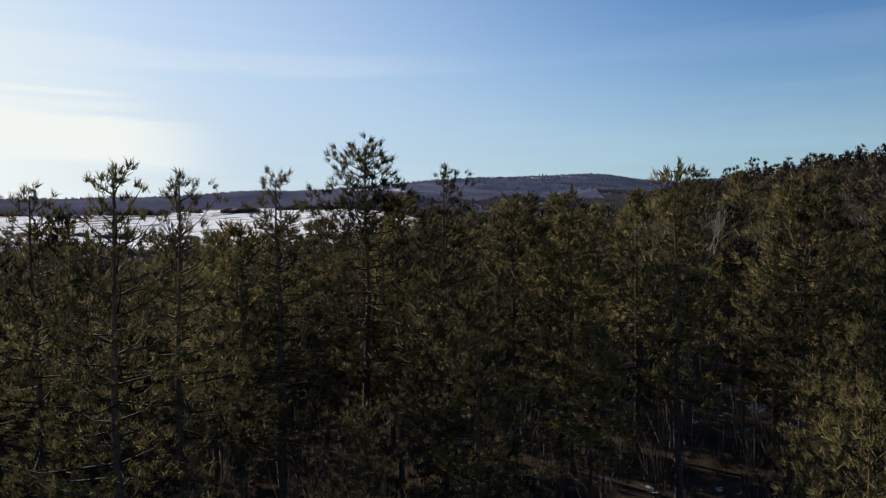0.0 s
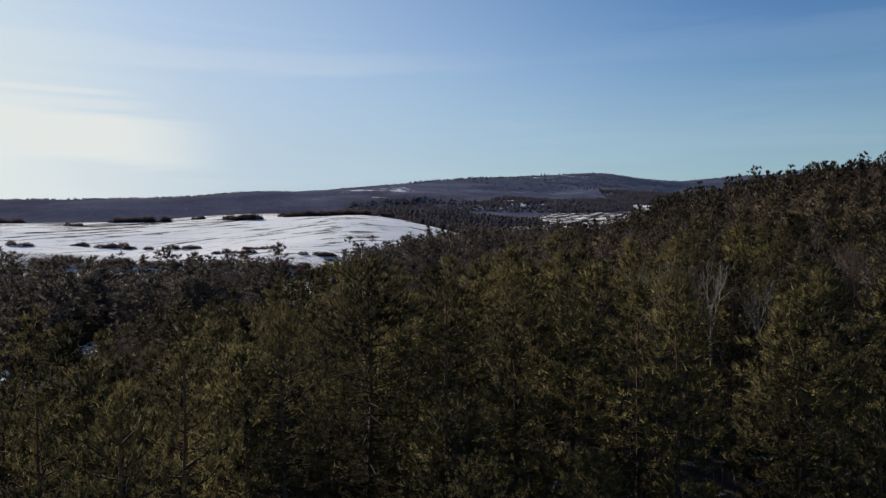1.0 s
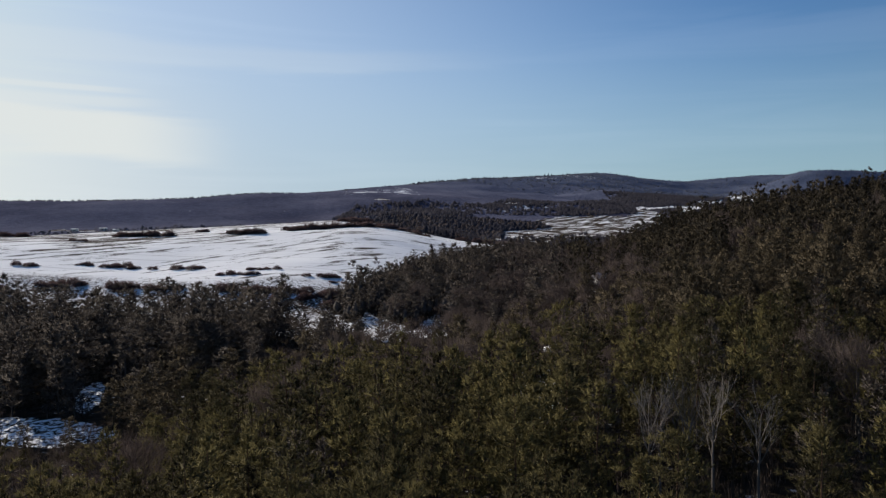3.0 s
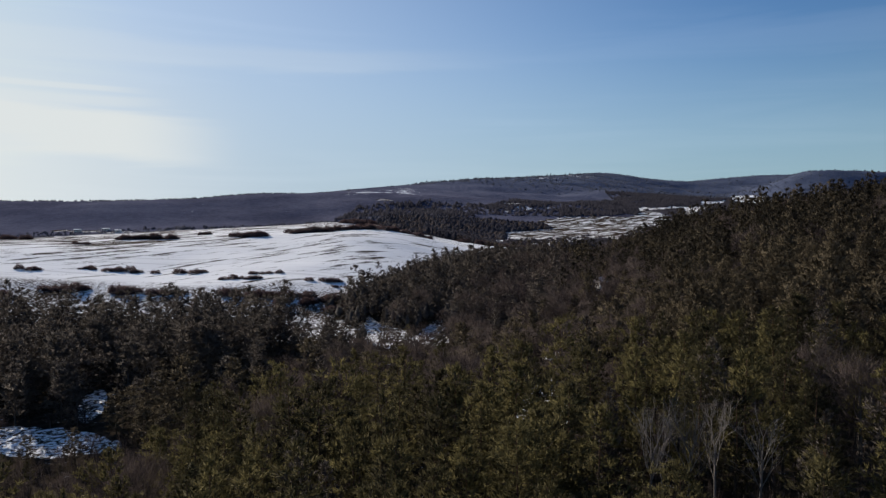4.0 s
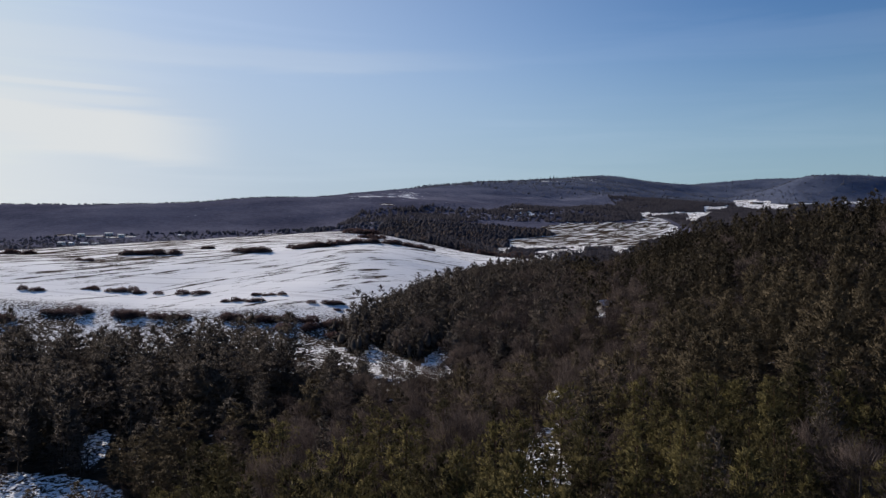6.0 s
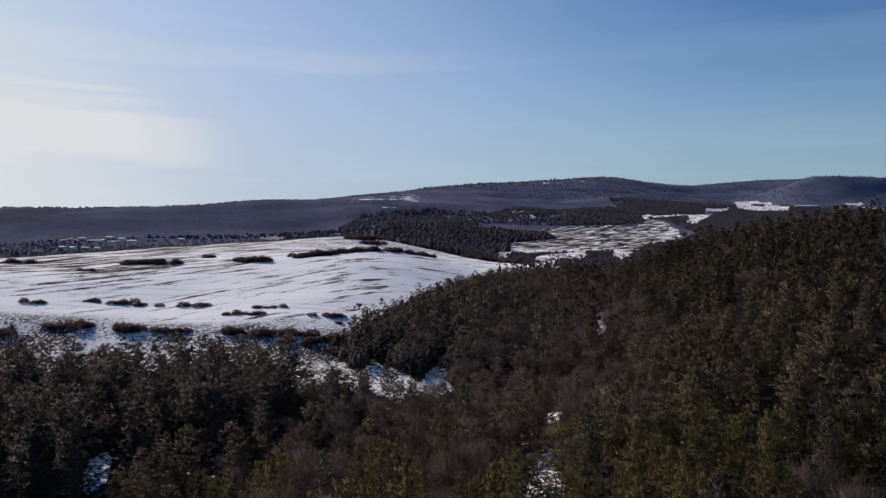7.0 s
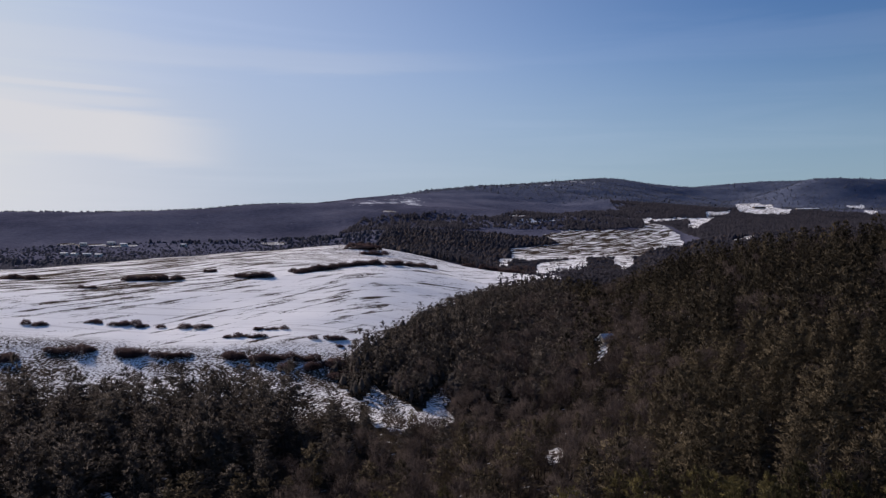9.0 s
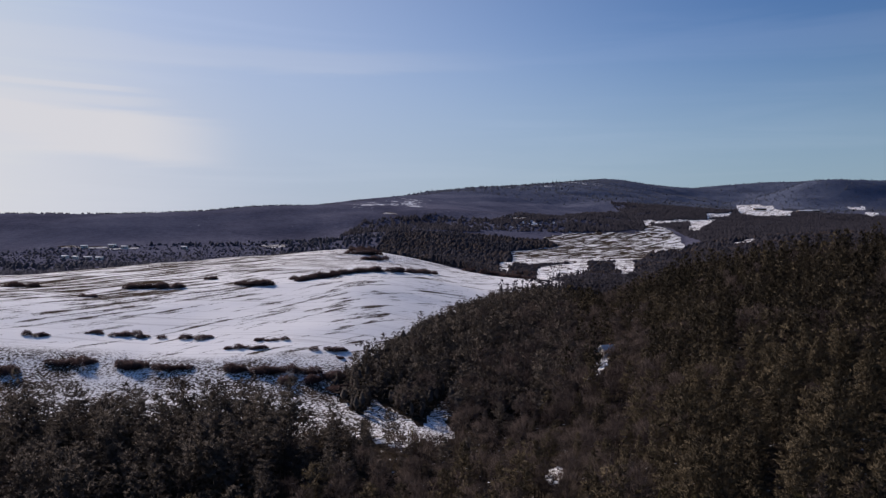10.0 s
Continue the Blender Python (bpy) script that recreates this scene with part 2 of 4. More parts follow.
    open_land = blend(nodes, links, bare, snow, dead)
    litter = ramp_of(nodes, links, clods, [(0.35, (0.020, 0.016, 0.012)), (0.6, (0.045, 0.036, 0.027)), (0.72, (0.075, 0.060, 0.046))])
    wood_snow = spread(nodes, links, clods, 0.655, 0.72)
    broad = noise_of(nodes, links, where, 0.006, 5, 0.6)
    grain = noise_of(nodes, links, where, 0.14, 4, 0.75)
    both = nodes.new("ShaderNodeMath")
    both.operation = "MULTIPLY_ADD"
    links.new(grain, both.inputs[0])
    both.inputs[1].default_value = 0.5
    links.new(broad, both.inputs[2])
    # far woods: distance haze is painted into this bluish colour
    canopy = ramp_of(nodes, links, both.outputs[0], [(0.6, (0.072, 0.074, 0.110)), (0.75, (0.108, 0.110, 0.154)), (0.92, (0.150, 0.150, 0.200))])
    far_haze = nodes.new("ShaderNodeAttribute")
    far_haze.attribute_name = "far_haze"
    # the farthest hills take a bluer shade of the same painted haze
    hazed_upland = ramp_of(nodes, links, both.outputs[0], [(0.6, (0.070, 0.084, 0.130)), (0.75, (0.096, 0.114, 0.170)), (0.92, (0.128, 0.144, 0.200))])
    canopy = blend(nodes, links, far_haze.outputs["Fac"], canopy, hazed_upland)
    thinned = nodes.new("ShaderNodeAttribute")
    thinned.attribute_name = "thinned"
    glade = noise_of(nodes, links, where, 0.035, 4, 0.75)
    lit = nodes.new("ShaderNodeMath")
    lit.operation = "MULTIPLY_ADD"
    links.new(thinned.outputs["Fac"], lit.inputs[0])
    lit.inputs[1].default_value = 0.2
    links.new(glade, lit.inputs[2])
    canopy = blend(nodes, links, spread(nodes, links, lit.outputs[0], 0.70, 0.76), canopy, (0.78, 0.80, 0.83))
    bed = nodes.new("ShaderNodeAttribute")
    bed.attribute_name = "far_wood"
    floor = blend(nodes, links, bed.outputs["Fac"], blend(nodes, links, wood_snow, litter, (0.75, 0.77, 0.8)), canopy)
    edge = nodes.new("ShaderNodeMath")
    edge.operation = "MULTIPLY_ADD"
    links.new(patches, edge.inputs[0])
    edge.inputs[1].default_value = 0.6
    links.new(cover.outputs["Fac"], edge.inputs[2])
    fray = nodes.new("ShaderNodeMath")
    fray.operation = "MULTIPLY_ADD"
    links.new(clods, fray.inputs[0])
    fray.inputs[1].default_value = 0.7
    links.new(edge.outputs[0], fray.inputs[2])
    factor = spread(nodes, links, fray.outputs[0], 1.05, 1.2)
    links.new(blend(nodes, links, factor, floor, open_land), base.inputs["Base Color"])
    base.inputs["Roughness"].default_value = 0.85
    base.inputs["Specular IOR Level"].default_value = 0.0
    bump = nodes.new("ShaderNodeBump")
    bump.inputs["Strength"].default_value, bump.inputs["Distance"].default_value = 0.5, 0.12
    links.new(tussock, bump.inputs["Height"])
    crowns = nodes.new("ShaderNodeBump")
    crowns.inputs["Distance"].default_value = 3.5
    links.new(spread(nodes, links, bed.outputs["Fac"], 0, 1, 0.0, 0.5), crowns.inputs["Strength"])
    links.new(grain, crowns.inputs["Height"])
    links.new(bump.outputs[0], crowns.inputs["Normal"])
    links.new(crowns.outputs[0], base.inputs["Normal"])
    return m


GROUND = ground_material()

# ---- the lie of the land ----


def ease(a, b, x):
    t = np.clip((x - a) / (b - a), 0, 1)
    return t * t * (3 - 2 * t)


def mound(x, y, cx, cy, rx, ry, turn, h):
    """A rounded hill of height h."""
    c, s = math.cos(radians(turn)), math.sin(radians(turn))
    u, v = (x - cx) * c + (y - cy) * s, (y - cy) * c - (x - cx) * s
    return h * np.exp(-((u / rx) ** 2) - (v / ry) ** 2)


def brook(y):
    """How far to the right the valley's bottom lies, at each distance."""
    return np.interp(y, [40, 100, 140, 165, 284, 450, 700, 1000, 1400], [-110, -62, -25, 15, 46, 62, 110, 200, 300])


def slope_foot(y):
    """Where the pine slope on the right begins."""
    return np.interp(y, [0, 40, 70, 100, 140, 165, 284, 356, 430, 520, 600, 700, 1000, 1400], [-90, -60, -40, -26, -6, 15, 46, 58, 84, 118, 165, 215, 300, 420])


def rolls(x, y, size, seed):
    """Soft uneven ground, about -1 to 1."""
    a = np.sin(x / size + seed) * np.cos(y / size * 1.13 + seed * 2.1)
    b = np.sin((x * 0.8 + y * 0.6) / size * 2.3 + seed * 3) * 0.5
    c = np.sin((x * -0.5 + y * 0.86) / size * 4.7 + seed * 5) * 0.25
    return (a + b + c) / 1.75


# the crest line of the hills behind: x, y, height, breadth
CREST = [
    (-1700, 1200, 55, 180), (-770, 1300, 54, 165), (-580, 1300, 55, 165), (-380, 1450, 69, 220), (-250, 1640, 81, 310), (77, 2390, 146, 430),
    (418, 3280, 202, 520), (834, 4400, 280, 600), (1310, 4400, 230, 600), (1830, 4400, 272, 600), (2900, 4300, 290, 600),
]
# a nearer hill to the right, before the end of that line
SPUR = [(1130, 2950, 96, 200), (1235, 3000, 138, 230), (1427, 3000, 212, 260), (1582, 3000, 208, 260), (1740, 3000, 200, 280), (2700, 3000, 230, 300)]


def hills(x, y, base, crest):
    """The land raised to a crest line, falling off to both sides in spurs and gullies."""
    z = base
    gully = rolls(x, y, 120, 7) + 0.5 * rolls(x, y, 48, 2)
    for (x0, y0, h0, w0), (x1, y1, h1, w1) in zip(crest, crest[1:]):
        ux, uy = x1 - x0, y1 - y0
        t = np.clip(((x - x0) * ux + (y - y0) * uy) / (ux * ux + uy * uy), 0, 1)
        dist = np.hypot(x - x0 - t * ux, y - y0 - t * uy)
        k = np.exp(-((dist / (w0 + (w1 - w0) * t)) ** 2))
        rise = h0 + (h1 - h0) * t - base
        z = np.maximum(z, base + rise * (k + 0.55 * k * (1 - k) * gully))
    return z


def height(x, y):
    x, y = np.asarray(x, float), np.asarray(y, float)
    yc = np.maximum(y, 0)
    far_up = ease(0, 900, x + 0.12 * yc)
    bottom = np.interp(yc, [0, 100, 160, 284, 450, 700, 950, 1050, 1250, 1450], [-8, -7, -5, -1.5, 3, 2, 1, 6, 20, 24])
    bottom = bottom + far_up * np.interp(yc, [1250, 1700, 2000, 2300, 3200, 5000], [0, 18, 46, 54, 70, 80])
    # the pine slope on the right
    d = (x - slope_foot(yc)) * 0.95
    steep = np.interp(yc, [0, 60, 110, 164, 356, 410, 560, 1000, 1600, 2500], [11, 13, 19, 30, 46, 44, 33, 34, 6, 0])
    brow = np.interp(yc, [0, 60, 110, 164], [35, 45, 75, 110])
    right = steep * (1 - np.exp(-np.maximum(d, 0) / brow))
    # the open field hill on the left
    top = np.interp(yc, [0, 100, 150, 190, 212, 235, 267, 310, 361, 434, 550, 680, 800], [-7, -6.5, -6, -3.5, -0.5, 4.5, 7.2, 12, 17.5, 20.5, 21, 21, 21])
    west = np.maximum(0, -100 - x)
    near = 1 - ease(280, 400, yc)
    top = top + np.minimum(west, 260) * (0.05 * near * ease(190, 240, yc) - 0.045 * (1 - near))
    rim = np.interp(x, [-500, -269, -205, -84, -20, 18, 68], [380, 453, 550, 690, 640, 590, 480])
    reach = np.interp(yc, [230, 300, 434, 634], [95, 95, 108, 220])
    e = (brook(yc) - x) * 0.95
    left = (top - bottom) * ease(0.12, 1, e / reach) * (1 - ease(0, 1, (yc - rim) / 150))
    left = left + mound(x, yc, -68, 625, 40, 60, 0, 4.5)
    z = hills(x, yc, bottom + np.where(d > 0, right, 0) + np.where(e > 0, left, 0), CREST)
    z = np.maximum(z, hills(x, yc, bottom, SPUR))
    z = z + mound(x, yc, 102, 1430, 255, 150, -6, 27) + mound(x, yc, 490, 1780, 130, 140, 0, 16)
    z = z + mound(x, yc, -60, 1080, 130, 130, 0, 14)
    return z + rolls(x, y, 21, 1) * 0.5 + rolls(x, y, 90, 4) * ease(900, 1700, y) * 4


# open, snowy land: (x, y, half length, half width, turn in degrees)
CLEARINGS = [
    (-61, 109, 14, 6, -12), (-60, 127, 2.4, 10, 20), (19.3, 146, 1.5, 7, -10), (46.0, 247, 2.6, 17, -22), (54, 280, 3.2, 5, -20),
]
FAR_MEADOWS = [(-485, 1030, 66, 9, 0), (-250, 1068, 24, 15, 0), (110, 1380, 20, 20, 0), (-120, 1394, 14, 22, 20)]
# meadows of the side valley, as outlines
VALLEY_MEADOW = [
    (134, 1195), (176, 1240), (226, 1260), (282, 1260), (318, 1300), (408, 1690), (426, 1670), (404, 1600), (364, 1305), (360, 1245), (322, 1070),
    (292, 1035), (252, 1000), (216, 905), (198, 915), (164, 870), (120, 835), (86, 805), (58, 800), (70, 1000), (120, 1060), (144, 1090),
]
BROOK_MEADOW = [(82, 765), (110, 805), (150, 875), (120, 685), (92, 635), (72, 590), (60, 525), (60, 580)]
SIDE_MEADOW = [(192, 935), (224, 970), (152, 645), (146, 660), (148, 715)]
SMALL_MEADOW = [(46, 855), (62, 840), (46, 665), (36, 675)]
FARM_FIELD = [(1024, 2830), (1092, 2825), (1122, 2720), (916, 2165), (946, 2160), (796, 1835), (694, 1810), (702, 1925)]
FARM_STRIP = [(592, 1840), (694, 1940), (616, 1740), (546, 1680)]
PASTURE = [(416, 1700), (448, 1655), (536, 1670), (570, 1685), (446, 1385), (410, 1300), (398, 1330), (488, 1605), (418, 1615)]
SLOPE_STRIP = [(372, 1040), (428, 1085), (384, 990), (350, 960)]
HILL_FIELD = [(1314, 2595), (1380, 2615), (1318, 2500), (1272, 2495)]
HILL_STRIP = [(1036, 1965), (1064, 1960), (986, 1820), (960, 1805)]
OUTLINES = (VALLEY_MEADOW, BROOK_MEADOW, SIDE_MEADOW, SMALL_MEADOW, FARM_FIELD, FARM_STRIP, PASTURE, SLOPE_STRIP, HILL_FIELD, HILL_STRIP)
# the snowy slope below the field with the bank by the brook, and a glade in the pines
FIELD_FOOT = [(-71.6, 226), (-55.5, 223), (-39.6, 217), (-31.9, 210), (-25.1, 199), (-22, 180), (-28.1, 189), (-34.7, 183), (-38.6, 179), (-48.3, 191), (-56.9, 198), (-64, 202)]
BROOK_BANK = [(-24.7, 197), (-23.1, 204), (-21.8, 214), (-18.3, 211), (-13.2, 198), (-8.3, 189), (-6.5, 197), (-6.1, 206), (-3.9, 215), (-1.5, 207), (0.1, 183), (-4.4, 174), (-7.9, 179), (-10.9, 175), (-14.7, 175), (-18.4, 182)]
GLADE = [(8.5, 111), (11.6, 113), (14.1, 120), (16.4, 121), (17, 114), (12.7, 86), (9.8, 83), (6.6, 85)]
# the dark conifer wood on the knoll before the far hills
CONIFER_KNOLL = [(252, 1765), (384, 1915), (416, 1750), (320, 1300), (178, 1250), (60, 1245), (-174, 1145), (-158, 1300), (-46, 1390), (64, 1345)]


def inside(outline, x, y):
    """True within an outline."""
    odd = np.zeros(np.shape(x), bool)
    for (x0, y0), (x1, y1) in zip(outline, outline[1:] + outline[:1]):
        if y0 != y1:
            odd ^= ((y0 > y) != (y1 > y)) & (x < (x1 - x0) * (y - y0) / (y1 - y0) + x0)
    return odd


# thinned woods on the hills, where the snow shows: x, y, half widths
GLADES = [(560, 3500, 110, 260), (330, 2800, 80, 160), (-110, 1700, 60, 160), (-170, 1560, 60, 110), (120, 1330, 70, 60), (180, 2500, 60, 120)]


def field(x, y):
    """1 on the open field hill."""
    wobble = rolls(x, y, 14, 2) * 5
    edge = np.interp(y, [188, 225, 245, 270, 340, 430, 470, 500, 560, 700], [62, 66, 66, 66, 56, 38, 14, -2, -4, 60])
    rim = np.interp(x, [-500, -269, -205, -84, -20, 18, 74, 90], [400, 475, 575, 715, 660, 615, 575, 540])
    return ease(-4, 4, brook(y) - x + wobble - edge) * ease(-4, 4, y + wobble * 0.8 - 190) * (1 - ease(-5, 12, y - rim))


def clearing(x, y):
    """1 on open land, 0 under trees."""
    x, y = np.asarray(x, float), np.asarray(y, float)
    most = field(x, y)
    for cx, cy, rx, ry, turn in CLEARINGS + FAR_MEADOWS:
        c, s = math.cos(radians(turn)), math.sin(radians(turn))
        u, v = (x - cx) * c + (y - cy) * s, (y - cy) * c - (x - cx) * s
        r = np.sqrt((u / rx) ** 2 + (v / ry) ** 2) + rolls(x, y, 9 + cy / 40, cx) * 0.18 + rolls(x, y, 3 + cy / 110, cx + 3) * 0.2
        most = np.maximum(most, 1 - ease(0.85, 1.1, r))
    sway = rolls(x, y, 12, 3) * 4 + rolls(x, y, 5, 8) * 2
    for outline in OUTLINES:
        most = np.maximum(most, inside(outline, x + sway, y + 3 * sway) * 1.0)
    sway = rolls(x, y, 6, 5) * 1.5 + rolls(x, y, 2.5, 9)
    for outline in (FIELD_FOOT, BROOK_BANK, GLADE):
        most = np.maximum(most, inside(outline, x + sway, y + 2 * sway) * 1.0)
    return most


def land():
    """One sheet of ground: fine underfoot and towards the view, coarse elsewhere, out to the horizon."""
    ahead = np.concatenate([np.linspace(-180, -60, 13)[:-1], np.linspace(-60, -34, 27)[:-1], np.linspace(-34, 34, 260)[:-1], np.linspace(34, 60, 27)[:-1], np.linspace(60, 180, 13)[:-1]])
    ring = np.concatenate([np.linspace(3, 40, 12), 40 * (4950 / 40) ** np.linspace(0, 1, 290)[1:]])
    A, R = np.meshgrid(np.radians(ahead), ring)
    X, Y = R * np.sin(A), R * np.cos(A)
    Z = height(X, Y)
    na, nr = len(ahead), len(ring)
    verts = np.concatenate([np.stack([X, Y, Z], -1).reshape(-1, 3), [[0, 0, float(height(0, 0))]]])
    i, j = np.meshgrid(np.arange(nr - 1), np.arange(na), indexing="ij")
    k = (j + 1) % na
    quads = np.stack([i * na + j, (i + 1) * na + j, (i + 1) * na + k, i * na + k], -1).reshape(-1, 4)[:, ::-1]
    fan = [(nr * na, (q + 1) % na, q) for q in range(na)]
    me = bpy.data.meshes.new("ground")
    me.from_pydata(verts.tolist(), [], quads.tolist() + fan)
    me.polygons.foreach_set("use_smooth", [True] * len(me.polygons))
    a = me.attributes.new("snow", "FLOAT", "POINT")
    a.data.foreach_set("value", clearing(verts[:, 0], verts[:, 1]).astype(np.float32))
    scree = np.exp(-(((verts[:, 0] + 78) / 32) ** 2) - ((verts[:, 1] - 470) / 75) ** 2) * 0.55
    near = 1 - ease(232, 244, verts[:, 1] + rolls(verts[:, 0], verts[:, 1], 17, 3) * 5)
    knob = np.exp(-(((verts[:, 0] + 62) / 50) ** 2) - ((verts[:, 1] - 585) / 70) ** 2) * 0.7
    b = me.attributes.new("rough_grass", "FLOAT", "POINT")
    b.data.foreach_set("value", np.clip(np.maximum(np.maximum(near, knob), scree), 0, 1).astype(np.float32))
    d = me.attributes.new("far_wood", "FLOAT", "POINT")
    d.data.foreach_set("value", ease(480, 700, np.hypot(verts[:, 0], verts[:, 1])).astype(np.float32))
    # how much of the bluest painted haze the ground takes, growing with distance
    e = me.attributes.new("far_haze", "FLOAT", "POINT")
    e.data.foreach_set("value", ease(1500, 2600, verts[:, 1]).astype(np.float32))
    glades = sum(np.exp(-(((verts[:, 0] - gx) / rx) ** 2) - ((verts[:, 1] - gy) / ry) ** 2) for gx, gy, rx, ry in GLADES)
    g = me.attributes.new("thinned", "FLOAT", "POINT")
    g.data.foreach_set("value", np.clip(glades, 0, 1).astype(np.float32))
    c = me.attributes.new("worn", "FLOAT", "POINT")
    c.data.foreach_set("value", np.maximum(ease(250, 340, verts[:, 1]) * (0.34 + 0.6 * (1 - ease(-150, -50, verts[:, 0]))), (0.62 + 0.54 * ease(900, 960, verts[:, 1]) * (1 - ease(-30, 40, verts[:, 0] - 0.27 * verts[:, 1])) * (1 - ease(1400, 1500, verts[:, 1]))) * ease(700, 760, verts[:, 1])).astype(np.float32))
    me.materials.append(GROUND)
    return tagged(new("ground", me), "rolling winter ground with snow, dead grass and forest litter", "ground", kind="structure")


land()

# ---- how trees are made ----


class Cloth:
    """Gathers triangles and, for each corner point, the way that the mass it belongs to faces."""

    def __init__(self):
        self.v, self.f, self.n, self.count = [], [], [], 0

    def add(self, v, f, n):
        v, f, n = np.asarray(v, float), np.asarray(f, int), np.asarray(n, float)
        n = n / (np.linalg.norm(n, axis=1, keepdims=True) + 1e-9)
        turned = (np.cross(v[f[:, 1]] - v[f[:, 0]], v[f[:, 2]] - v[f[:, 0]]) * n[f].sum(1)).sum(1) < 0
        f[turned] = f[turned][:, ::-1]
        self.v.append(v)
        self.f.append(f + self.count)
        self.n.append(n)
        self.count += len(v)

    def arrays(self):
        return np.concatenate(self.v), np.concatenate(self.f), np.concatenate(self.n)

    def mesh(self, name, material):
        return mesh_of(name, *self.arrays(), material)


def mesh_of(name, v, f, n, material):
    me = bpy.data.meshes.new(name)
    me.vertices.add(len(v))
    me.vertices.foreach_set("co", np.ascontiguousarray(v, np.float32).ravel())
    me.loops.add(len(f) * 3)
    me.loops.foreach_set("vertex_index", np.ascontiguousarray(f, np.int32).ravel())
    me.polygons.add(len(f))
    me.polygons.foreach_set("loop_start", np.arange(0, len(f) * 3, 3, dtype=np.int32))
    me.polygons.foreach_set("use_smooth", np.ones(len(f), bool))
    me.materials.append(material)
    me.update(calc_edges=True)
    me.normals_split_custom_set_from_vertices(np.ascontiguousarray(n, np.float32))
    return me


def limb(cloth, points, radii, sides=5):
    """A tapered, bent stem through the points, closed to a tip."""
    points = [Vector(p) for p in points]
    v, n = [], []
    for i, p in enumerate(points):
        way = (points[min(i + 1, len(points) - 1)] - points[max(i - 1, 0)]).normalized()
        side = way.orthogonal().normalized()
        other = way.cross(side)
        for k in range(sides):
            a = 2 * math.pi * k / sides
            n.append(side * math.cos(a) + other * math.sin(a))
            v.append(p + n[-1] * radii[i])
    f = []
    for i in range(len(points) - 1):
        for k in range(sides):
            a, b = i * sides + k, i * sides + (k + 1) % sides
            f += [(a, b, b + sides), (a, b + sides, a + sides)]
    cloth.add(v, f, n)


def bough_reach(shape, u):
    """How far the boughs reach out, as a share, from the crown's foot (u = 0) to its tip (u = 1)."""
    if shape == "cone":
        return max(0.03, 1.02 - u) ** 0.85 * min(1, 0.75 + 1.5 * u)
    if shape == "broad":
        return max(0.03, 1 - u ** 2.3) ** 0.6 * min(1, 0.55 + 1.2 * u)
    return max(0.03, 1.01 - u) ** 0.62 * min(1, 0.5 + 1.5 * u) * 1.08


def boughs(rng, h, start, spread_m, shape, whorls, per, ragged=0.22):
    """The boughs of a conifer, whorl over whorl: foot, tip and reach of each. The upper ones rise steeply, the lower ones lie level."""
    heavy, sway = rng.uniform(0, 6.28), rng.uniform(0.05, 0.25)
    out = []
    for i in range(whorls):
        full = rng.uniform(0.8, 1.15)
        turn = rng.uniform(0, 6.28)
        share = bough_reach(shape, (i + 0.3) / whorls)
        count = max(3, round(per * (0.55 + 0.45 * share)))
        for k in range(count):
            if rng.random() < ragged * 0.5:
                continue
            u = min(0.985, max(0.0, (i + rng.uniform(0.0, 0.75)) / whorls))
            a = turn + 6.283 * k / count + rng.uniform(-0.35, 0.35)
            r = spread_m * bough_reach(shape, u) * full * rng.uniform(1 - 1.6 * ragged, 1 + 0.7 * ragged) * (1 + sway * math.sin(a - heavy))
            climb = math.tan(radians(-4 + 52 * u ** 1.2 + rng.uniform(-9, 9))) * (1 if shape != "cone" else 0.55)
            z = h * (start + (0.97 - start) * u)
            out.append((np.array([0, 0, z]), np.array([math.cos(a) * r, math.sin(a) * r, climb * r]), r))
    return out


def tufts(cloth, rng, centres, ways, faces, blades, length, width, splay, fan, loose=0.35):
    """Brushes of foliage: from each centre blades spread out along a way. fan: blades widen outwards, as pads seen from afar.
    faces: the way that the mass faces at each centre; loose: how far single blades turn from it."""
    n = len(centres) * blades
    c = np.repeat(np.asarray(centres, float), blades, 0)
    way = np.repeat(np.asarray(ways, float), blades, 0) + rng.normal(0, splay, (n, 3))
    way /= np.linalg.norm(way, axis=1, keepdims=True) + 1e-6
    side = np.cross(way, rng.normal(0, 1, (n, 3)))
    side /= np.linalg.norm(side, axis=1, keepdims=True) + 1e-6
    long = length * rng.uniform(0.65, 1.3, (n, 1))
    wide = width * rng.uniform(0.7, 1.25, (n, 1))
    c = c + rng.normal(0, 0.16, (n, 3)) * length
    if fan:
        v = np.stack([c, c + way * long + side * wide, c + way * long * rng.uniform(0.6, 1.0, (n, 1)) - side * wide], 1)
    else:
        v = np.stack([c + side * wide, c - side * wide, c + way * long], 1)
    face = np.repeat(np.asarray(faces, float), blades, 0)
    face = face / (np.linalg.norm(face, axis=1, keepdims=True) + 1e-6) + rng.normal(0, loose, (n, 3))
    cloth.add(v.reshape(-1, 3), np.arange(n * 3).reshape(-1, 3), np.repeat(face, 3, 0))


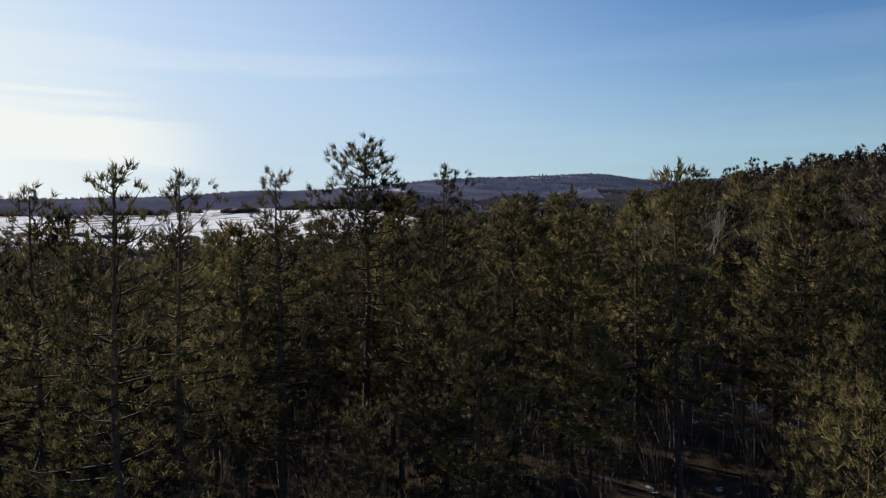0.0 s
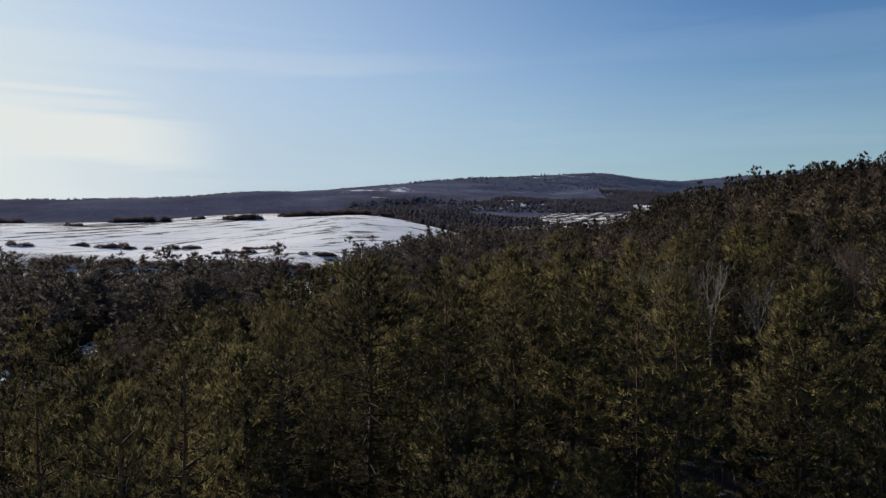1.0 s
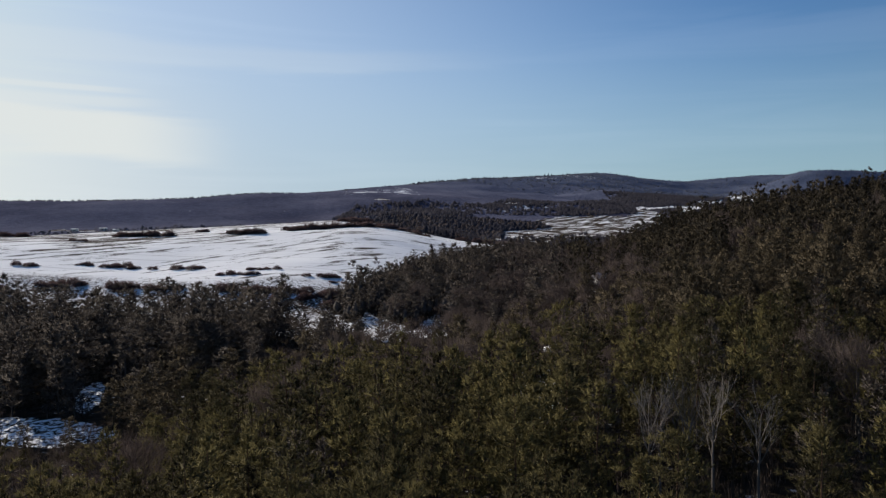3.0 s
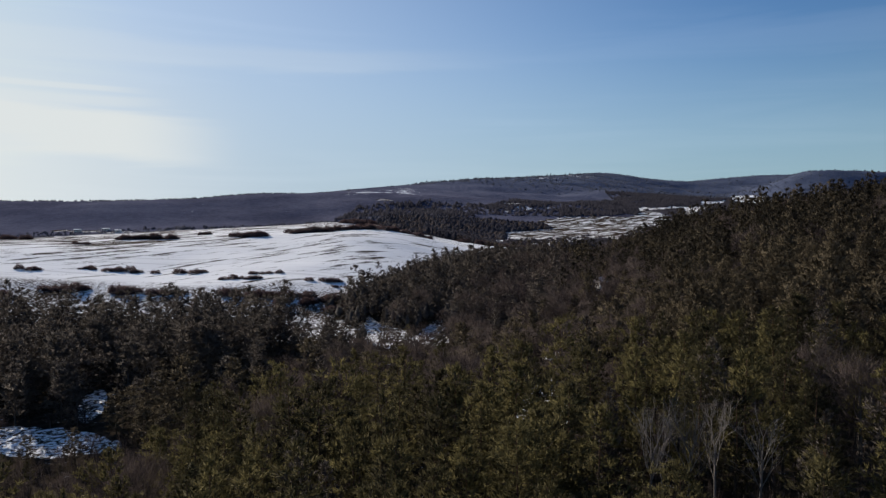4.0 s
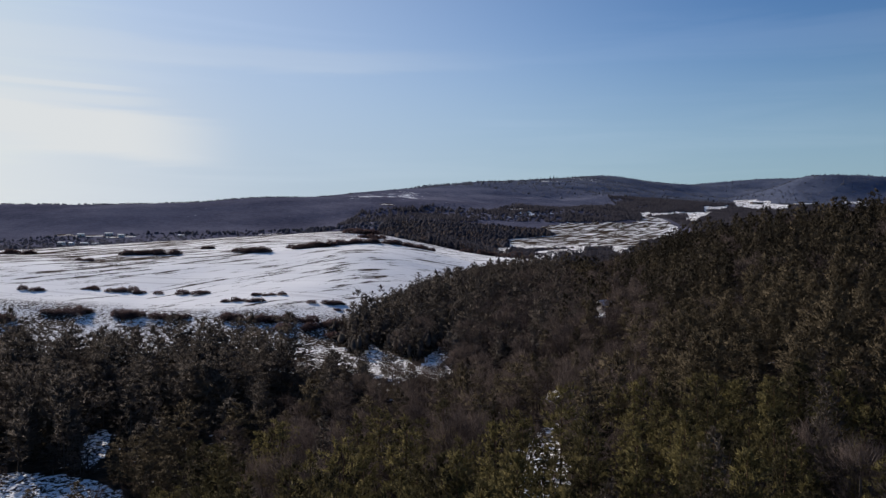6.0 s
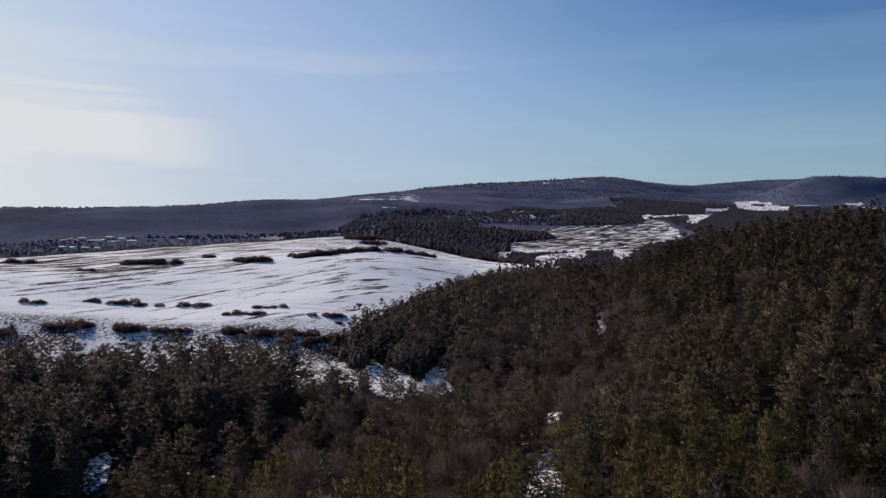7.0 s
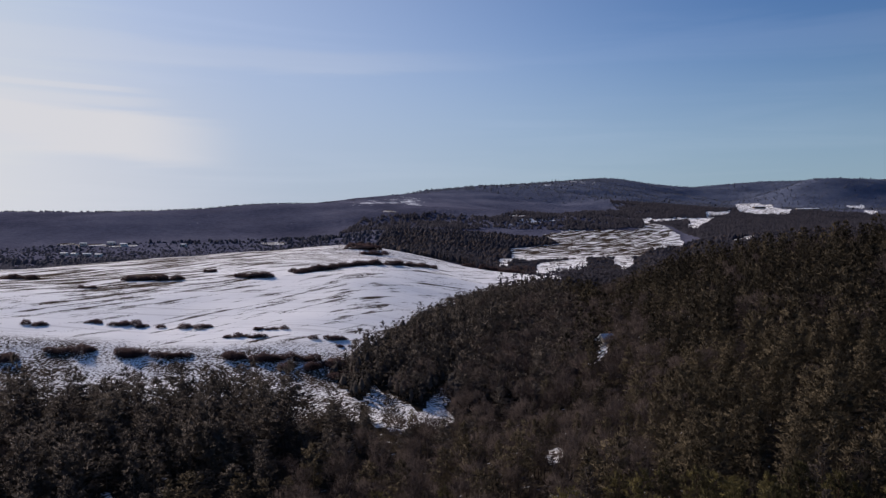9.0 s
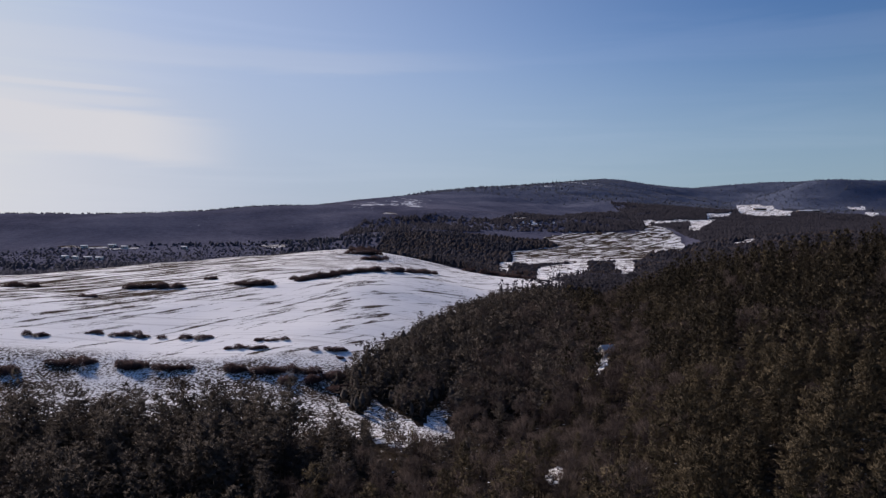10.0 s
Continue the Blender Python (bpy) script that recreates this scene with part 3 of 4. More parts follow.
def pine_crown(rng, h, start, spread_m, shape, whorls, per, pads, brushes, blades, length, width, pad=0.34, splay=0.55, fan=False, wood=None, ragged=0.22, loose=0.25):
    """The crown of a pine or fir: boughs that carry pads of needle brushes, which stand up and outwards."""
    cloth = Cloth()
    centres, ways, faces = [], [], []
    heart = h * (start + (0.97 - start) * 0.3)
    for foot, tip, r in boughs(rng, h, start, spread_m, shape, whorls, per, ragged):
        sag = np.array([0, 0, 0.1 * r])
        if wood is not None and r > 0.3:
            limb(wood, [foot, foot + tip * 0.5 - sag, foot + tip * 0.97], [0.018 + 0.007 * r, 0.015, 0.006], 3)
        out = tip / (np.linalg.norm(tip) + 1e-6)
        many = max(1, round(pads * min(1, 0.35 + 0.75 * r / spread_m)))
        for q in range(many):
            f = 1.0 - 0.72 * q / many - rng.uniform(0, 0.1)
            spot = foot + tip * f - sag * math.sin(3.14 * f) + rng.normal(0, 1, 3) * [1, 1, 0.35] * (0.16 * r * (1.3 - f) + 0.05)
            wide = pad * (0.6 + 0.4 * min(1, 1.4 * r / spread_m)) * rng.uniform(0.75, 1.3)
            for _ in range(brushes):
                off = rng.normal(0, 1, 3) * [1, 1, 0.45] * wide * 0.62
                centres.append(spot + off)
                ways.append(out * 0.55 + off / (wide + 1e-6) * 0.35 + np.array([0, 0, 0.62]))
                body = (spot - [0, 0, heart]) / [spread_m, spread_m, h * 0.5]
                faces.append(body + 0.4 * off / (wide + 1e-6) + np.array([0, 0, 0.2]))
    for q in range(4):
        centres.append(np.array([0, 0, h * (0.955 + 0.01 * q)]))
        ways.append(np.array([rng.normal(0, 0.4), rng.normal(0, 0.4), 1.0]))
        faces.append(ways[-1])
    tufts(cloth, rng, centres, ways, faces, blades, length, width, splay, fan, loose)
    return cloth


def shell(cloth, rng, h, start, spread_m, shape, fill, rings, sides):
    """The dense lumpy inside of a crown, through which no light comes."""
    heavy, knots = rng.uniform(0, 6.28, 3), rng.uniform(0.7, 1.25, (rings, sides))
    u = np.linspace(0.03, 0.72, rings)
    U, A = np.meshgrid(u, np.arange(sides) * 6.283 / sides, indexing="ij")
    lobes = 1 + 0.22 * np.sin(2 * A + heavy[0] + 5 * U) + 0.2 * np.sin(3 * A + heavy[1] - 9 * U)
    R = np.vectorize(lambda q: bough_reach(shape, q))(U) * spread_m * fill * (1.25 - 0.8 * U) * lobes * knots
    R[0] *= 0.3
    Z = h * (start + (0.97 - start) * U) + rng.uniform(-0.25, 0.25, U.shape)
    v = np.stack([np.cos(A) * R, np.sin(A) * R, Z], -1).reshape(-1, 3)
    v = np.concatenate([v, [[0, 0, h * (start + (0.97 - start) * 0.82)]]])
    f = []
    for i in range(rings - 1):
        for k in range(sides):
            a, b = i * sides + k, i * sides + (k + 1) % sides
            f += [(a, b, b + sides), (a, b + sides, a + sides)]
    f += [((rings - 1) * sides + k, (rings - 1) * sides + (k + 1) % sides, rings * sides) for k in range(sides)]
    cloth.add(v, f, (v - [0, 0, h * (start + (0.97 - start) * 0.3)]) / [spread_m, spread_m, h * 0.5] + [0, 0, 0.15])


def wood_pine(rng, h, start, spread_m, shape, whorls, per, pads, brushes, blades, length, width, fill=0.0, rings=3, sides=5):
    """A pine some way off, crown, stem and all in one."""
    cloth = pine_crown(rng, h, start, spread_m, shape, whorls, per, pads, brushes, blades, length, width, pad=0.42, splay=0.6, fan=fill > 0)
    if fill:
        shell(cloth, rng, h, start, spread_m, shape, fill, rings, sides)
    limb(cloth, [(0, 0, -0.4), (0, 0, h * 0.5)], [0.15, 0.11], 3)
    return cloth.arrays()


def pine_trunk(rng, h, foot):
    cloth = Cloth()
    lean = rng.normal(0, 0.008, 2)
    pts = [(lean[0] * z + 0.05 * math.sin(z), lean[1] * z + 0.05 * math.cos(z * 0.8), z) for z in (-0.6, 0.5, h * 0.3, h * 0.6, h * 0.85, h * 0.97)]
    limb(cloth, pts, [foot * 1.3, foot, foot * 0.8, foot * 0.5, foot * 0.25, 0.015], 7)
    return cloth


def fork(cloth, rng, p, way, length, radius, depth, sides=3):
    """A bare limb that divides again and again."""
    bend = way + Vector(rng.normal(0, 0.12, 3))
    mid = p + way * length * 0.5
    end = mid + bend.normalized() * length * 0.5
    limb(cloth, [p, mid, end], [radius, radius * 0.8, radius * 0.55], sides)
    if depth:
        for _ in range(3 if depth > 1 else 4):
            w = (bend.normalized() + Vector(rng.normal(0, 0.3, 3)) + Vector((0, 0, 0.2))).normalized()
            fork(cloth, rng, end if rng.random() < 0.6 else mid, w, length * rng.uniform(0.55, 0.8), radius * 0.55, depth - 1, 3)


def twig_fan(rng, h, w, count, thick):
    """A leafless sapling: many thin shoots that rise and spread."""
    cloth = Cloth()
    a, s = rng.uniform(0, 6.283, count), np.sqrt(rng.uniform(0, 1, count))
    tip = np.stack([np.cos(a) * s * w, np.sin(a) * s * w, h * (1 - 0.45 * s ** 2) * rng.uniform(0.75, 1.05, count)], 1)
    foot = np.stack([np.cos(a) * s * w * 0.35, np.sin(a) * s * w * 0.35, tip[:, 2] * rng.uniform(0.02, 0.55, count)], 1)
    side = np.cross(tip - foot, rng.normal(0, 1, (count, 3)))
    side /= np.linalg.norm(side, axis=1, keepdims=True)
    v = np.stack([foot - side * thick, foot + side * thick, tip + side * thick * 0.25], 1).reshape(-1, 3)
    cloth.add(v, np.arange(count * 3).reshape(-1, 3), np.repeat(tip / [w, w, h] + rng.normal(0, 0.4, (count, 3)), 3, 0))
    return cloth


def bare_crown(rng, h, w, nodes, twigs, length, thick, limbs, low=0.32):
    """A leafless broad-leaved tree: limbs that rise from the stem into a lumpy dome, and fine twigs that brush up and out of it."""
    cloth = Cloth()
    way = rng.normal(0, 1, (nodes, 3)) + [0, 0, 0.35]
    way /= np.linalg.norm(way, axis=1, keepdims=True)
    ph = rng.uniform(0, 6.28, 3)
    lump = 1 + 0.2 * np.sin(way[:, 0] * 4 + ph[0]) * np.cos(way[:, 1] * 4 + ph[1]) + 0.12 * np.sin(way[:, 2] * 6 + ph[2])
    out = rng.uniform(0.15, 1.0, nodes) ** 0.45 * lump
    mid = h * (low + 1) / 2
    spot = np.array([0, 0, mid - 0.06 * h]) + way * [w, w, h * (1 - low) / 2] * out[:, None] * 0.84
    tufts(cloth, rng, spot, way * [0.75, 0.75, 0.3] + [0, 0, 0.85], way + [0, 0, 0.2], twigs, length, thick, 0.42, False, 0.5)
    far = np.argsort(-out)[:limbs]
    for k in far:
        p = spot[k]
        limb(cloth, [(0, 0, h * rng.uniform(0.16, 0.36)), (p[0] * 0.45, p[1] * 0.45, p[2] * 0.62), tuple(p)], [0.022 * h ** 0.5, 0.016 * h ** 0.5, 0.012], 3)
    return cloth


def bare_dome(rng, h, w, nodes, twigs, length, thick, limbs):
    cloth = bare_crown(rng, h, w, nodes, twigs, length, thick, limbs)
    limb(cloth, [(0, 0, -0.4), (0.1, 0, h * 0.3), (0, 0.1, h * 0.55)], [0.15, 0.11, 0.06], 3)
    return cloth.arrays()


def bush_dome(rng, h, w, count, thick):
    """A leafless bush: a low rounded heap of fine twigs."""
    cloth = Cloth()
    way = rng.normal(0, 1, (count, 3)) * [1, 1, 0.8]
    way[:, 2] = np.abs(way[:, 2]) + 0.05
    way /= np.linalg.norm(way, axis=1, keepdims=True)
    lump = 1 + 0.25 * np.sin(way[:, 0] * 5 + rng.uniform(0, 6)) * np.cos(way[:, 1] * 5 + rng.uniform(0, 6))
    spot = way * [w, w, h] * (rng.uniform(0.2, 1.0, count) ** 0.4 * lump * 0.85)[:, None]
    tufts(cloth, rng, spot, way * [1, 1, 0.6] + [0, 0, 0.5], way + [0, 0, 0.15], 1, 0.22 * h, thick, 0.6, False, 0.45)
    return cloth


def part(name, me, parent, label=""):
    ob = new(name, me)
    ob.parent = parent
    return tagged(ob, label) if label else ob


LABELS = {
    "pine": "slender Scots pine with dark olive needle tufts",
    "fir": "dark green conical fir with dense drooping boughs",
    "bare": "leafless pale grey aspen with fine upright branches",
}


def pine_tree(seed, h, start, spread_m, shape, whorls, per, pads, brushes, blades, length, width, needle=NEEDLES, kind="pine", pad=0.34, splay=0.55):
    """One tree with trunk, boughs and crown."""
    rng = np.random.default_rng(seed)
    thing = new(kind + "_tree")
    wood = Cloth()
    crown = pine_crown(rng, h, start, spread_m, shape, whorls, per, pads, brushes, blades, length, width, pad, splay, False, wood, loose=0.5)
    part("trunk", pine_trunk(rng, h, 0.011 * h).mesh("trunk", PINE_BARK), thing)
    tagged(part("branchwork", wood.mesh("branchwork", DEAD_BARK), thing), kind="stuff")
    part("crown", crown.mesh("crown", needle), thing)
    tagged(thing, LABELS[kind], "tree", "trees of the near wood")
    thing["tall"] = float(h)
    return thing


def bare_tree(seed, h):
    rng = np.random.default_rng(seed)
    thing = new("aspen_tree")
    stem, crown = Cloth(), Cloth()
    limb(stem, [(0, 0, -0.5), (0.1, 0, h * 0.35), (0.05, 0.12, h * 0.62)], [0.10, 0.08, 0.05], 6)
    for i in range(8):
        a = i * 2.4
        z = h * (0.42 + 0.03 * i)
        way = Vector((math.cos(a) * 0.46, math.sin(a) * 0.46, 1)).normalized()
        fork(crown, rng, Vector((0.07, 0.08, z)), way, h * 0.15, 0.04, 3)
    part("trunk", stem.mesh("trunk", TWIGS_PALE), thing)
    part("crown", crown.mesh("crown", TWIGS_PALE), thing)
    tagged(thing, LABELS["bare"], "tree", "bare trees among the pines")
    top = max(v.co.z for v in crown_mesh(thing).vertices)
    thing["tall"] = float(top)
    return thing


def leafless_tree(seed, h):
    """A bushy broad-leaved tree in winter."""
    rng = np.random.default_rng(seed)
    thing = new("leafless_tree")
    stem = Cloth()
    limb(stem, [(0, 0, -0.5), (0.1, 0, h * 0.3), (0.05, 0.1, h * 0.6)], [0.16, 0.12, 0.06], 6)
    part("trunk", stem.mesh("trunk", GREY_BARK), thing)
    part("crown", bare_crown(rng, h, 3.2, 150, 11, 1.15, 0.016, 12).mesh("crown", TWIGS), thing)
    tagged(thing, "bushy grey-brown leafless tree with dense fine twigs", "tree", "bare trees among the pines")
    thing["tall"] = float(h)
    return thing


def crown_mesh(thing):
    return next(c.data for c in thing.children if c.name.startswith("crown"))


# ---- the near wood, tree by tree ----
FINE = [
    pine_tree(11, 13.0, 0.30, 2.5, "round", 16, 5, 4, 4, 9, 0.30, 0.030),
    pine_tree(12, 12.0, 0.34, 2.4, "round", 15, 5, 4, 4, 9, 0.30, 0.030),
    pine_tree(13, 12.5, 0.36, 2.9, "broad", 14, 5, 4, 5, 9, 0.30, 0.030, pad=0.4),
    pine_tree(14, 11.5, 0.22, 2.5, "cone", 17, 5, 4, 4, 9, 0.28, 0.030),
    pine_tree(15, 12.0, 0.28, 2.9, "round", 15, 5, 4, 5, 9, 0.30, 0.030, pad=0.4),
    # finer ones for the trees that rise against the sky
    pine_tree(16, 13.0, 0.40, 3.1, "round", 22, 6, 4, 4, 14, 0.22, 0.017, pad=0.32, splay=0.5),
    pine_tree(17, 12.5, 0.30, 2.6, "round", 24, 5, 4, 3, 14, 0.17, 0.013, pad=0.24, splay=0.5),
    pine_tree(18, 12.5, 0.30, 2.4, "round", 22, 5, 4, 3, 14, 0.17, 0.013, pad=0.24, splay=0.5),
    # and one for the trees close by
    pine_tree(19, 12.0, 0.24, 2.6, "round", 20, 6, 5, 6, 15, 0.15, 0.013, pad=0.36, splay=0.55),
]
MODELS = [
    pine_tree(21, 12.5, 0.28, 2.8, "round", 14, 5, 3, 3, 7, 0.44, 0.055, pad=0.42),
    pine_tree(22, 12.0, 0.30, 2.6, "round", 13, 5, 3, 3, 7, 0.44, 0.055, pad=0.42),
    pine_tree(23, 12.5, 0.32, 3.0, "broad", 12, 5, 4, 3, 7, 0.44, 0.055, pad=0.46),
    pine_tree(24, 11.5, 0.22, 2.7, "cone", 15, 5, 3, 3, 7, 0.42, 0.055, pad=0.42),
    pine_tree(25, 12.0, 0.26, 3.1, "round", 13, 6, 4, 3, 7, 0.44, 0.055, pad=0.46),
    pine_tree(26, 12.0, 0.08, 2.7, "cone", 18, 6, 3, 3, 7, 0.40, 0.055, NEEDLES_DARK, "fir", 0.4),
]
ASPENS = [bare_tree(31, 10.5), bare_tree(32, 9.5)]
BARE = [leafless_tree(33 + q, 9.0 + q * 0.4) for q in range(3)]
placed = []


def low_ground(x, y):
    """Lower trees in front of the open patches by the brook."""
    a = ease(158, 166, y) * (1 - ease(186, 192, y)) * ease(-40, -30, x) * (1 - ease(6, 14, x)) * 0.7
    b = ease(60, 70, y) * (1 - ease(97, 103, y)) * (1 - ease(-40, -30, x))
    return 1 - 0.45 * np.maximum(a, 1.4 * b)


def leafy(x, y):
    """Share of leafless broad-leaved trees: most on the flats beside the brook."""
    middle = np.interp(y, [60, 90, 110, 140, 165, 284, 450], [-30, -6, -2, 2, 16, 46, 62])
    wide = np.interp(y, [60, 110, 170, 284], [12, 20, 22, 16])
    along = (1 - ease(0, 16, np.abs(x - middle) + rolls(x, y, 9, 6) * 8 - wide)) * ease(72, 92, y)
    return np.clip(along * (1 - ease(300, 420, y)) * 0.66 + 0.2 * (rolls(x, y, 17, 8) > 0.1) * ease(40, 70, y), 0, 0.8)


def plant(model, x, y, top, rng, used):
    """A copy of a model whose tip reaches the height top."""
    z = float(height(x, y))
    s = (top - z) / model["tall"]
    wide = s * float(rng.uniform(0.9, 1.15))
    m = pose(x, y, z, 0, 0, float(rng.uniform(0, 360)))
    if model in used:
        ob = copy_thing(model, m)
    else:
        used.add(model)
        model.matrix_basis = m
        ob = model
    ob.scale = (wide, wide, s)
    placed.append((x, y))
    return ob


rng = np.random.default_rng(5)
used = set()
# trees that stand out: model, x, y, height of the tip
for i, x, y, top in [
    (5, -2.7, 26.8, 14.73), (6, -5.8, 13.6, 13.15), (7, -5.8, 16.8, 13.29), (6, -4.6, 21.8, 13.61), (7, -7.9, 14.9, 12.89), (7, 0.1, 26.0, 14.08),
    (8, 4.9, 8.6, 10.1), (0, 5.2, 31, 13.5), (3, 8.4, 33, 13.5), (4, 2.9, 31, 13.2), (0, 18.6, 57, 16.2), (1, 21.2, 43, 13.8), (0, 12.6, 22, 10.8),
    (4, 15.5, 26, 12.0), (1, 4.0, 45, 13.2), (3, -4.5, 48, 11.5), (2, 11.5, 38, 13.0), (0, 27.5, 63, 15.4), (1, 24.8, 52, 14.2),
]:
    plant(FINE[i], x, y, top, rng, used)
for i, x, y, top in [(0, 13.4, 51, 13.4), (1, 15.9, 51, 13.8), (0, 18.0, 51.5, 13.6), (1, 20.9, 51, 12.9), (0, 14.8, 53, 12.6)]:
    plant(ASPENS[i], x, y, top, rng, used)
# single trees that stand out farther off
for model, x, y, top in [(BARE[0], 26.3, 180.7, 9.6), (BARE[1], 68.5, 290.3, 10.5), (BARE[2], -12.5, 246.0, 10.5), (BARE[0], 11.6, 104.7, 5.3), (MODELS[5], -15.5, 178.0, 4.4), (MODELS[3], -9.5, 171.0, 1.8)]:
    plant(model, x, y, top, rng, used)
near_spots = []
for gx in np.arange(-95, 90, 4.5):
    for gy in np.arange(9, 130, 4.5):
        x, y = gx + rng.uniform(-1.9, 1.9), gy + rng.uniform(-1.9, 1.9)
        if abs(math.degrees(math.atan2(x, y))) < (40 if x < 0 else 36) and 13 < math.hypot(x, y) and clearing(x, y) < 0.3:
            near_spots.append((math.hypot(x, y), x, y))
near_spots.sort()
NEAR = 0
for away, x, y in near_spots:
    if len(placed) >= 301:
        break
    if min((px - x) ** 2 + (py - y) ** 2 for px, py in placed) < 8 or (abs(x - 15.5) < 5 and 43 < y < 50):
        continue
    along = (4.9 - x) * 0.63 + (y - 8.6) * 0.777
    if 1 < along < 7 and abs((x - 4.9) * 0.777 + (y - 8.6) * 0.63) < 2.4:
        continue
    tall = (rng.uniform(7.8, 13.2) if away > 60 else rng.uniform(8.4, 12.2) if away > 24 else rng.uniform(7.0, 9.5)) * float(low_ground(x, y))
    kind = int(rng.choice(6, p=[0.22, 0.22, 0.12, 0.2, 0.14, 0.1]))
    if rng.random() < float(leafy(x, y)):
        plant(BARE[kind % 3], x, y, float(height(x, y)) + tall * 0.85, rng, used)
        continue
    plant(FINE[8] if away < 18 else FINE[kind % 5] if away < 42 else MODELS[kind], x, y, float(height(x, y)) + tall, rng, used)
    NEAR = away

# ---- the woods beyond, too many to count ----


def scatter(name, label, material, models, spots, scale_lo, scale_hi, seed, category="woodland", size=None, broad=1.0):
    """One mesh of many trees, each a turned and scaled copy of one of the models."""
    rng = np.random.default_rng(seed)
    pick = rng.integers(0, len(models), len(spots))
    vs, fs, ns, ts, n = [], [], [], [], 0
    zs = height(spots[:, 0], spots[:, 1]) - 0.3
    for k, (v, f, face) in enumerate(models):
        here = np.nonzero(pick == k)[0]
        if not len(here):
            continue
        a = rng.uniform(0, 6.283, len(here))
        s = rng.uniform(scale_lo, scale_hi, len(here)) * (1 if size is None else size[here])
        w = broad * s ** 0.6 * rng.uniform(0.85, 1.2, len(here))
        c, d = np.cos(a) * w, np.sin(a) * w
        X = v[None, :, 0] * c[:, None] - v[None, :, 1] * d[:, None] + spots[here, 0, None]
        Y = v[None, :, 0] * d[:, None] + v[None, :, 1] * c[:, None] + spots[here, 1, None]
        Z = v[None, :, 2] * s[:, None] + zs[here, None]
        vs.append(np.stack([X, Y, Z], -1).reshape(-1, 3))
        NX = face[None, :, 0] * np.cos(a)[:, None] - face[None, :, 1] * np.sin(a)[:, None]
        NY = face[None, :, 0] * np.sin(a)[:, None] + face[None, :, 1] * np.cos(a)[:, None]
        ns.append(np.stack([NX, NY, np.broadcast_to(face[None, :, 2], NX.shape)], -1).reshape(-1, 3))
        ts.append(np.repeat(rng.uniform(-0.15, 0.22, len(here)), len(v)))
        fs.append((f[None] + (np.arange(len(here)) * len(v))[:, None, None] + n).reshape(-1, 3))
        n += len(here) * len(v)
    me = mesh_of(name, np.concatenate(vs), np.concatenate(fs), np.concatenate(ns), material)
    me.attributes.new("tone", "FLOAT", "POINT").data.foreach_set("value", np.concatenate(ts).astype(np.float32))
    return tagged(new(name, me), label, category, kind="stuff")


def vigour(x, y):
    """Stands of taller and of lower trees."""
    return 0.92 + 0.2 * rolls(x, y, 5, 12) + 0.12 * rolls(x, y, 26, 15)


def spots_in(r0, r1, step, left, right, seed):
    """Jittered places on a ring between two distances, within the view."""
    rng = np.random.default_rng(seed)
    x, y = np.meshgrid(np.arange(-r1, r1, step), np.arange(r0 * 0.6, r1, step))
    x, y = x.ravel(), y.ravel()
    x, y = x + rng.uniform(-0.45, 0.45, len(x)) * step, y + rng.uniform(-0.45, 0.45, len(y)) * step
    r, a = np.hypot(x, y), np.degrees(np.arctan2(x, y))
    ok = (r > r0) & (r < r1) & (a > left) & (a < right) & (clearing(x, y) < 0.35)
    return np.stack([x[ok], y[ok]], 1), rng


def young(x, y):
    """Trees at the field's edge are low, and taller farther into the wood."""
    edge = np.interp(y, [188, 225, 245, 270, 340, 430, 470, 500], [62, 66, 66, 66, 56, 38, 14, -2])
    inside = edge - (brook(y) - x)
    m = (0.40 + 0.6 * ease(0, 26, inside)) * (1 - 0.2 * ease(380, 430, y))
    m = np.maximum(m, 0.85 * ease(-34, -28, x) * ease(206, 214, y) * (1 - ease(245, 265, y)))
    low = 0.68 + 0.32 * ease(10, 60, np.abs(x - 0.5 * (brook(y) + slope_foot(y)))) if np.ndim(x) else 1.0
    return np.where((y > 200) & (y < 520) & (x < brook(y) + 12), m, low)


def knoll_tree(rng, h, r, sides):
    """A far tree, a few paces across: a crooked rounded crown."""
    cloth = Cloth()
    a = np.arange(sides) * 6.283 / sides + rng.uniform(0, 6)
    rings = []
    for z, w in ((0.0, 0.9), (0.62, 0.7)):
        k = w * r * rng.uniform(0.7, 1.25, sides)
        rings.append(np.stack([np.cos(a) * k, np.sin(a) * k, h * (z + rng.uniform(-0.14, 0.14, sides))], 1))
    v = np.concatenate(rings + [[[rng.normal(0, 0.2) * r, rng.normal(0, 0.2) * r, h * rng.uniform(0.88, 1.1)]]])
    f = []
    for k in range(sides):
        n = (k + 1) % sides
        f += [(k, n, n + sides), (k, n + sides, k + sides), (k + sides, n + sides, 2 * sides)]
    cloth.add(v, f, v * [1 / r, 1 / r, 0.5 / h] + [0, 0, 0.5])
    return cloth.arrays()


def spire_tree(rng, h, r, sides):
    """A tree on the far hills: a crooked narrow crown out of the canopy."""
    cloth = Cloth()
    a = np.arange(sides) * 6.283 / sides + rng.uniform(0, 6)
    low = np.stack([np.cos(a) * r * rng.uniform(0.5, 1.3, sides), np.sin(a) * r * rng.uniform(0.5, 1.3, sides), h * rng.uniform(-0.15, 0.3, sides)], 1)
    v = np.concatenate([low, [[rng.normal(0, 0.35) * r, rng.normal(0, 0.35) * r, h]]])
    cloth.add(v, [(k, (k + 1) % sides, sides) for k in range(sides)], v * [0.45 / r, 0.45 / r, 0] + [0, 0, 0.9])
    return cloth.arrays()


